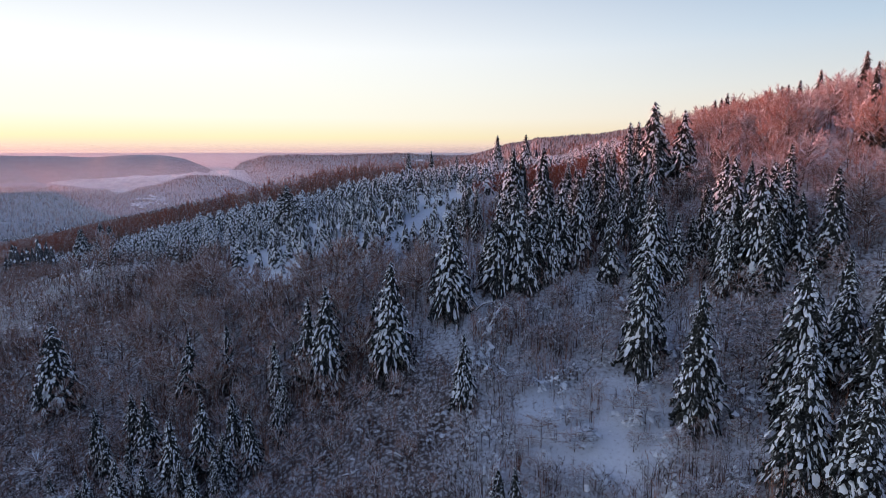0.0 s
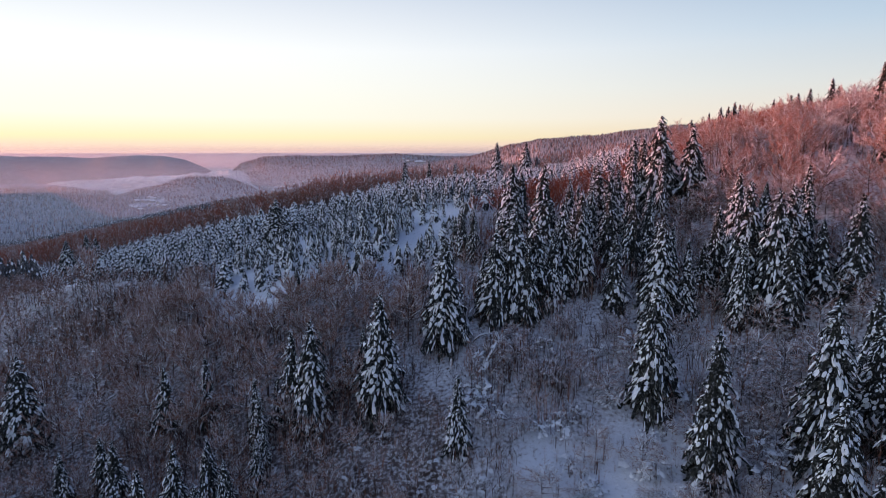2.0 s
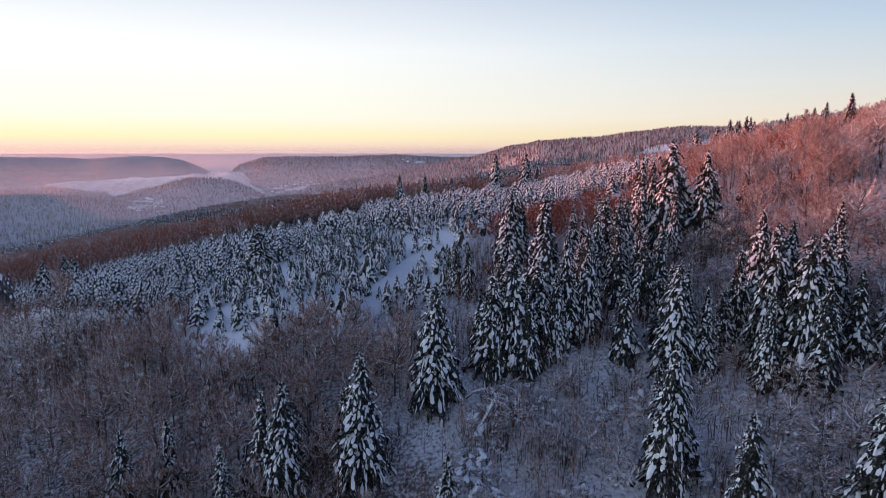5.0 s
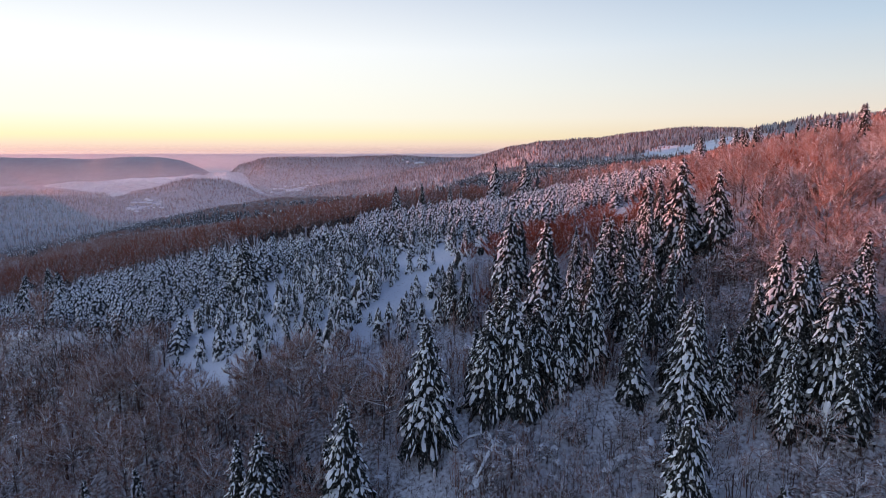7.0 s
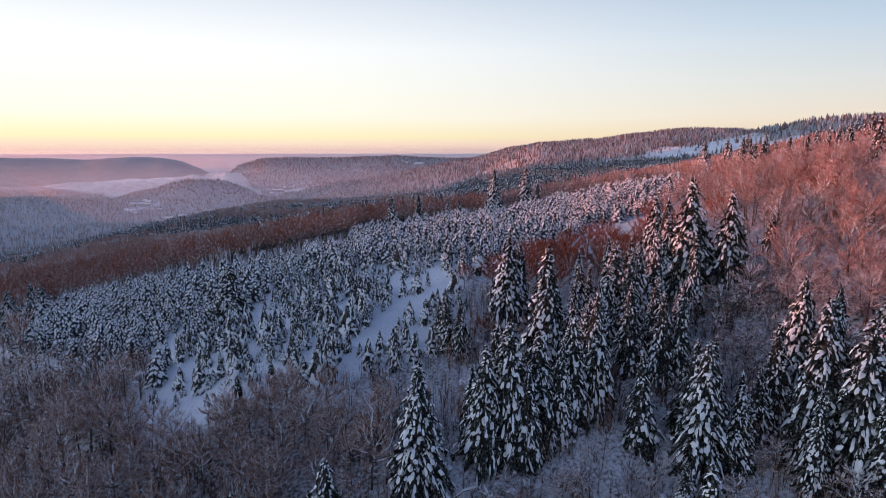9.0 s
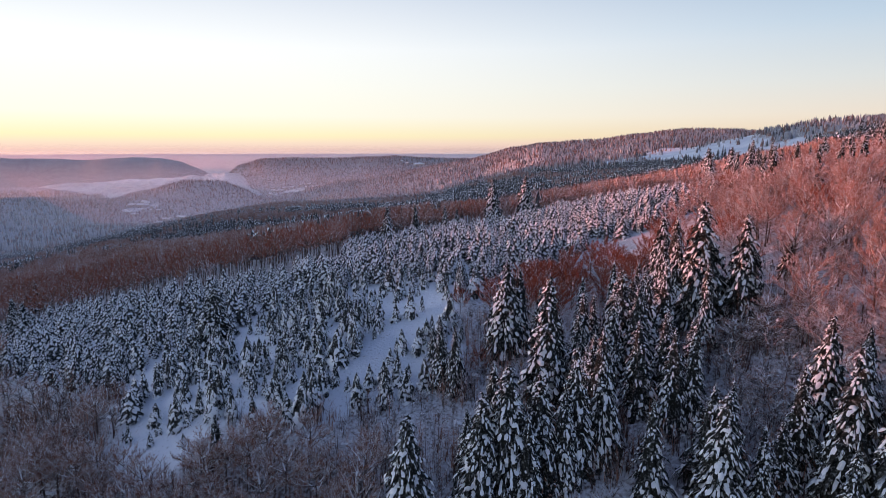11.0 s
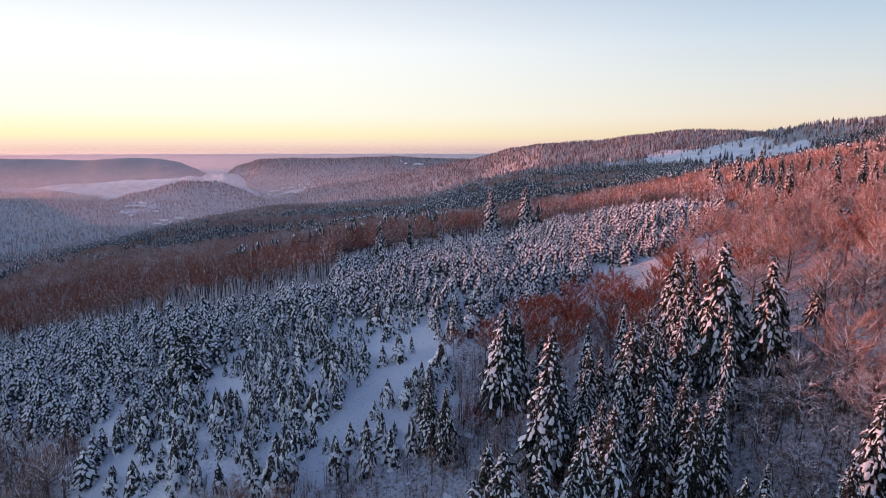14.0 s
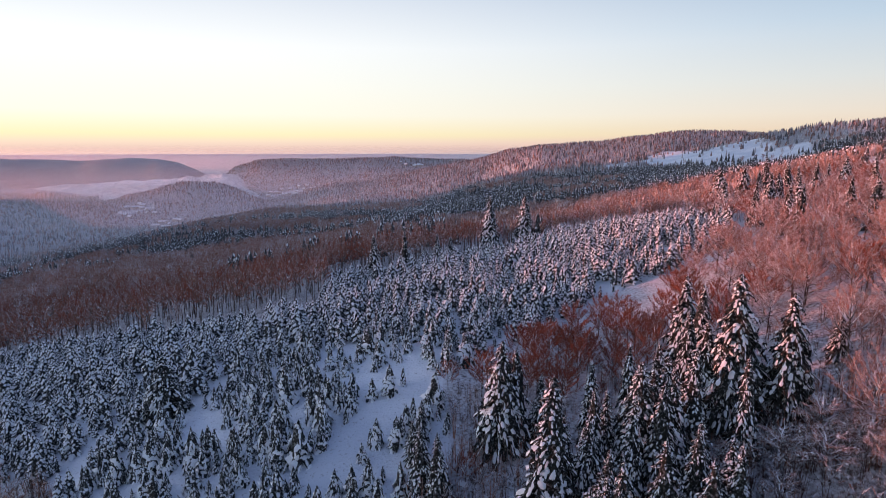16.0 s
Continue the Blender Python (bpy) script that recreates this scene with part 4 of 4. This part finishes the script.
FAR_MEADOWS = [(1290, 16.2, 60, 1.3), (1330, 20.8, 190, 2.4), (1210, 25.2, 160, 3.0), (1090, 29.2, 105, 2.4), (620, 33.3, 130, 2.2), (2270, -26.8, 30, 1.2), (2060, -24, 25, 1.0), (2620, -14.5, 22, 2.2), (3150, -3.2, 40, 1.0)]


def open_land(x, y):
    r, b = np.hypot(x, y), np.degrees(np.arctan2(x, y))
    hit = np.zeros(len(x), bool)
    for mr, mb, dr, db in FAR_MEADOWS:
        hit |= ((r - mr) / dr) ** 2 + ((b - mb) / db) ** 2 < 1 + 0.35 * rough(x, y, 30, 31)
    return hit


def beyond(x, y):
    return ~(inside(PLANTATION, x, y) | lower_wood(x, y) | upper_wood(x, y) | ((y < 345) & (x > -60) & (x < 130)) | inside(BELT, x, y))


def wooded(x, y):
    """How far brush and litter stand out of the snow, from 0 to 1; under grown spruces it also holds shade."""
    r, b = np.hypot(x, y), np.degrees(np.arctan2(x, y))
    w = 0.6 + 0.3 * smooth(r, 380, 800) - 0.5 * smooth(1.0 - ((x - 26) / 16) ** 2 - ((y - 88) / 14) ** 2 + 0.8 * rough(x, y, 8, 61), 0.0, 0.7)
    sway = 5 * rough(x, y, 13, 62) + 2.5 * rough(x, y, 5, 63)
    low = smooth(7 - x + sway, 0, 12) * smooth(x, -185, -150) * (1 - smooth(y + sway, 108, 124))
    gully = smooth(x + sway, 40, 54) * (1 - smooth(x + sway, 88, 100)) * smooth(y + sway, 80, 92) * (1 - smooth(y + sway, 145, 158))
    w = np.where(r > 1250, 0.8, np.maximum(w, np.maximum(1.3 * low, 0.9 * gully)))
    w = np.where(lower_wood(x, y), np.maximum(w, 1.05), np.where(inside(BELT, x, y), 0.9, w))
    w = np.where(upper_wood(x, y), 0.7, w)
    # litter under grown spruces, darkened further to stand in for crown shade
    near = np.flatnonzero(r < 480)
    bare = np.zeros(len(x))
    for gx, gy in GROWN:
        bare[near] = np.maximum(bare[near], 1 - smooth(np.hypot(x[near] - gx, y[near] - gy), 2.5, 5.0))
    w = np.where(inside(PLANTATION, x, y) | in_glade(x, y), 0.0, np.maximum(w, 0.97 * bare))
    return np.where(open_land(x, y), 0.05, np.where(r > 4100, 0.5, np.where(r > 2950, 1.0, w)))


build_ground()
x, y = fan(230, 1150, -41, 41, 7.0)
ok = beyond(x, y) & (~open_land(x, y) | (nrng.random(len(x)) < 0.12))
x, y = x[ok], y[ok]
dark = rough(x, y, 90, 33) + 0.5 * rough(x, y, 30, 34) + 0.7 * smooth(np.hypot(x, y), 480, 640) * smooth(x, -160, 40) > 0.25
kinds = [far_spruce(k) for k in range(3)] + [[(far_bare(k), TWIGS)] for k in range(3)] + [[(far_bare(k + 5), FROST_TWIGS if k else HOAR_TWIGS)] for k in range(2)]
strew("mixed_forest", kinds, np.concatenate([rows_of(x[dark], y[dark], 9, 18, 3, 0, (0.9, 1.3)), rows_of(x[~dark], y[~dark], 10, 15, 5, 3, (0.9, 1.3))]), "snowy mixed forest of spruces and bare trees", "forest", nrng)
x, y = fan(1150, 3230, -41, 41, 8.8)
ok = (~open_land(x, y) | (nrng.random(len(x)) < 0.14)) & ((np.hypot(x, y) < 2680) | (np.degrees(np.arctan2(x, y)) > -20.5))
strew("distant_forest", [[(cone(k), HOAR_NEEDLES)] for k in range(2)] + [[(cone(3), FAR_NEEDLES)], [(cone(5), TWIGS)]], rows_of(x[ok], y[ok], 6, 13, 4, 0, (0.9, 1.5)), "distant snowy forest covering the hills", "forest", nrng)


# ---------------------------------------------------------------- mist and haze in the valley
def mist_material(name, density, low, high, grain, tint=(0.84, 0.83, 0.94, 1), forward=False):
    """Thin mist and haze: part clear, part scattering, thinning out towards its upper edge."""
    m = bpy.data.materials.new(name)
    m.use_nodes = True
    n, l = m.node_tree.nodes, m.node_tree.links
    n.remove(n["Principled BSDF"])
    at = place_node(n)
    split_z = n.new("ShaderNodeSeparateXYZ")
    l.new(at, split_z.inputs[0])
    fade = n.new("ShaderNodeMapRange")
    fade.interpolation_type = "SMOOTHSTEP"
    for key, v in (("From Min", low), ("From Max", high), ("To Min", 1.0), ("To Max", 0.0)):
        fade.inputs[key].default_value = v
    l.new(split_z.outputs["Z"], fade.inputs["Value"])
    puffs = n.new("ShaderNodeMapRange")
    for key, v in (("From Min", 0.35), ("From Max", 0.65), ("To Min", 1.0 - grain), ("To Max", 1.0)):
        puffs.inputs[key].default_value = v
    l.new(noise_node(n, l, 0.006, 6, at), puffs.inputs["Value"])
    a = n.new("ShaderNodeMath")
    a.operation = "MULTIPLY"
    l.new(fade.outputs[0], a.inputs[0])
    l.new(puffs.outputs[0], a.inputs[1])
    d = n.new("ShaderNodeMath")
    d.operation, d.use_clamp = "MULTIPLY", True
    l.new(a.outputs[0], d.inputs[0])
    d.inputs[1].default_value = density
    clear, front, through_it, body, mixed = (n.new(k) for k in ("ShaderNodeBsdfTransparent", "ShaderNodeBsdfDiffuse", "ShaderNodeBsdfTranslucent", "ShaderNodeMixShader", "ShaderNodeMixShader"))
    for s in (front, through_it):
        s.inputs[0].default_value = tint
    body.inputs[0].default_value = 0.6
    if forward:
        # dense fog throws low light on rather than back
        front = n.new("ShaderNodeBsdfGlossy")
        front.inputs[0].default_value, front.inputs["Roughness"].default_value = tint, 0.75
        through_it = n.new("ShaderNodeBsdfDiffuse")
        through_it.inputs[0].default_value = tint
        body.inputs[0].default_value = 0.5
    l.new(front.outputs[0], body.inputs[1])
    l.new(through_it.outputs[0], body.inputs[2])
    l.new(d.outputs[0], mixed.inputs[0])
    l.new(clear.outputs[0], mixed.inputs[1])
    l.new(body.outputs[0], mixed.inputs[2])
    l.new(mixed.outputs[0], n["Material Output"].inputs[0])
    return m


def haze_sheet(r, b0, b1, top, density, low, high, tint, grain=0.08):
    """An added curtain across the valley at that distance that stands in for haze."""
    bear = np.radians(np.linspace(b0, b1, 60))
    rr = np.full_like(bear, r)
    x, y = rr * np.sin(bear), rr * np.cos(bear)
    z0 = land(x, y) - 15
    levels = np.linspace(0, 1, 9)
    zz = z0[None] + (np.maximum(top, z0 + 5) - z0)[None] * levels[:, None]
    verts = np.stack([np.repeat(x[None], 9, 0), np.repeat(y[None], 9, 0), zz], -1).reshape(-1, 3)
    i, j = np.meshgrid(np.arange(8), np.arange(59), indexing="ij")
    a = (i * 60 + j).ravel()
    ob = new("haze_veil", array_mesh("haze_veil", verts, np.stack([a, a + 1, a + 61, a + 60], -1), [mist_material("haze_veil", density, low, high, grain, tint)], None, True))
    tagged(ob, "thin tinted veil standing in for haze over the far valley", "mist", kind="stuff")


# haze of distance put into added translucent curtains, dusk tints in their colour
LILAC, ROSE = (0.84, 0.83, 0.94, 1), (0.96, 0.84, 0.86, 1)
for r, density, low, high, tint in [(880, 0.18, -115, 0, LILAC), (1300, 0.17, -125, 5, LILAC), (1850, 0.18, -125, 12, LILAC), (2480, 0.24, -115, 25, ROSE), (3950, 0.55, -40, 60, (0.95, 0.90, 0.92, 1))]:
    haze_sheet(r, -56, 10 if r < 2400 else 16, high, density, low, high, tint)


def fog_bank():
    """Low cloud that fills the valley floor: one billowing upper surface."""
    bear, r = np.meshgrid(np.radians(np.linspace(-37, -13, 240)), np.linspace(2560, 3080, 44), indexing="ij")
    x, y, deg = (r * np.sin(bear)).ravel(), (r * np.cos(bear)).ravel(), np.degrees(bear).ravel()
    billow = 0.35 * rough(x, y, 95, 51) + 0.4 * rough(x, y, 40, 52) + 0.3 * rough(x, y, 17, 53)
    z = np.interp(deg, [-37, -33, -29, -24, -21.8, -20.2, -18.6, -17, -13], [-150, -122, -112, -102, -90, -86, -102, -140, -200])
    tall = np.interp(deg, [-37, -29, -24, -22, -20, -18.5, -13], [10, 12, 14, 20, 22, 16, 10])
    z = z + tall * np.maximum(billow, -0.5) - 0.13 * np.maximum(2960 - r.ravel(), 0) - 60 * smooth(r.ravel(), 2960, 3080)
    i, j = np.meshgrid(np.arange(239), np.arange(43), indexing="ij")
    a = (i * 44 + j).ravel()
    cloud = mist_material("low_cloud", 0.97, 100, 200, 0.3, (0.97, 0.96, 0.96, 1), True)
    ob = new("fog_bank", array_mesh("fog_bank", np.stack([x, y, z], -1), np.stack([a, a + 44, a + 45, a + 1], -1), [cloud], None, True))
    tagged(ob, "white fog bank lying in the far valley", "fog", kind="stuff")


fog_bank()


# ---------------------------------------------------------------- villages far below
def plain_material(name, colour, roughness=0.8):
    m, n, l, b = material(name, roughness)
    at = place_node(n)
    l.new(ramp(n, l, noise_node(n, l, 0.4, 4, at), (0.3, tuple(0.8 * c for c in colour)), (0.7, colour)), b.inputs["Base Color"])
    return m


PLASTER, DARK_GLASS = plain_material("house_plaster", (0.55, 0.50, 0.46)), plain_material("house_window", (0.03, 0.03, 0.04), 0.2)


def house(w, d, h, pitch):
    ob = tagged(new("house"), "pale plastered village house under a snowy gable roof", "house", "houses of the valley villages")
    s = Soup()
    s.add([(-w, -d, -2), (w, -d, -2), (w, d, -2), (-w, d, -2), (-w, -d, h), (w, -d, h), (w, d, h), (-w, d, h), (-w, 0, h + pitch), (w, 0, h + pitch)],
          [(0, 1, 5, 4), (1, 2, 6, 9, 5), (2, 3, 7, 6), (3, 0, 4, 8, 7)])
    part("wall", s.mesh("wall", PLASTER), ob)
    e, t = 0.7, 0.4
    s = Soup()
    for lo in (0, t):
        s.add([(-w - e, -d - e, h - e * pitch / d + lo), (w + e, -d - e, h - e * pitch / d + lo), (w + e, 0, h + pitch + lo), (-w - e, 0, h + pitch + lo), (w + e, d + e, h - e * pitch / d + lo), (-w - e, d + e, h - e * pitch / d + lo)],
              [(0, 1, 2, 3), (3, 2, 4, 5)])
    s.f += [(0, 1, 7, 6), (5, 4, 10, 11), (1, 2, 8, 7), (2, 4, 10, 8), (0, 3, 9, 6), (3, 5, 11, 9)]
    part("roof", s.mesh("roof", SNOW), ob, "roof covered in smooth snow")
    for k, (x, z) in enumerate(((-0.5, 0.3), (0.5, 0.3), (-0.5, 0.68), (0.5, 0.68))):
        s = Soup()
        s.add([(x * w - 0.6, -d - 0.05, z * h - 0.7), (x * w + 0.6, -d - 0.05, z * h - 0.7), (x * w + 0.6, -d - 0.05, z * h + 0.7), (x * w - 0.6, -d - 0.05, z * h + 0.7)], [(0, 1, 2, 3)])
        part("window", s.mesh("window", DARK_GLASS), ob)
    return ob


hrng = random.Random(9)
homes = [house(7, 5, 6, 4), house(9, 5.5, 7, 4.5), house(13, 7, 6, 3.5)]
sites = [(hrng.uniform(-28.2, -25.4), hrng.uniform(2200, 2330)) for _ in range(13)] + [(hrng.uniform(-25.6, -22.6), hrng.uniform(2020, 2120)) for _ in range(12)]
sites += [(hrng.uniform(-18, -10.5), hrng.uniform(2560, 2680)) for _ in range(26)] + [(hrng.uniform(-4.6, -1.6), hrng.uniform(2790, 2850)) for _ in range(8)]
for k, (b, r) in enumerate(sites):
    x, y = r * math.sin(radians(b)), r * math.cos(radians(b))
    m = pose(x, y, ground(x, y), 0, 0, hrng.uniform(-60, 60))
    if k < 3:
        homes[k].matrix_basis = m
    else:
        copy_thing(homes[k % 3], Matrix()).matrix_basis = m
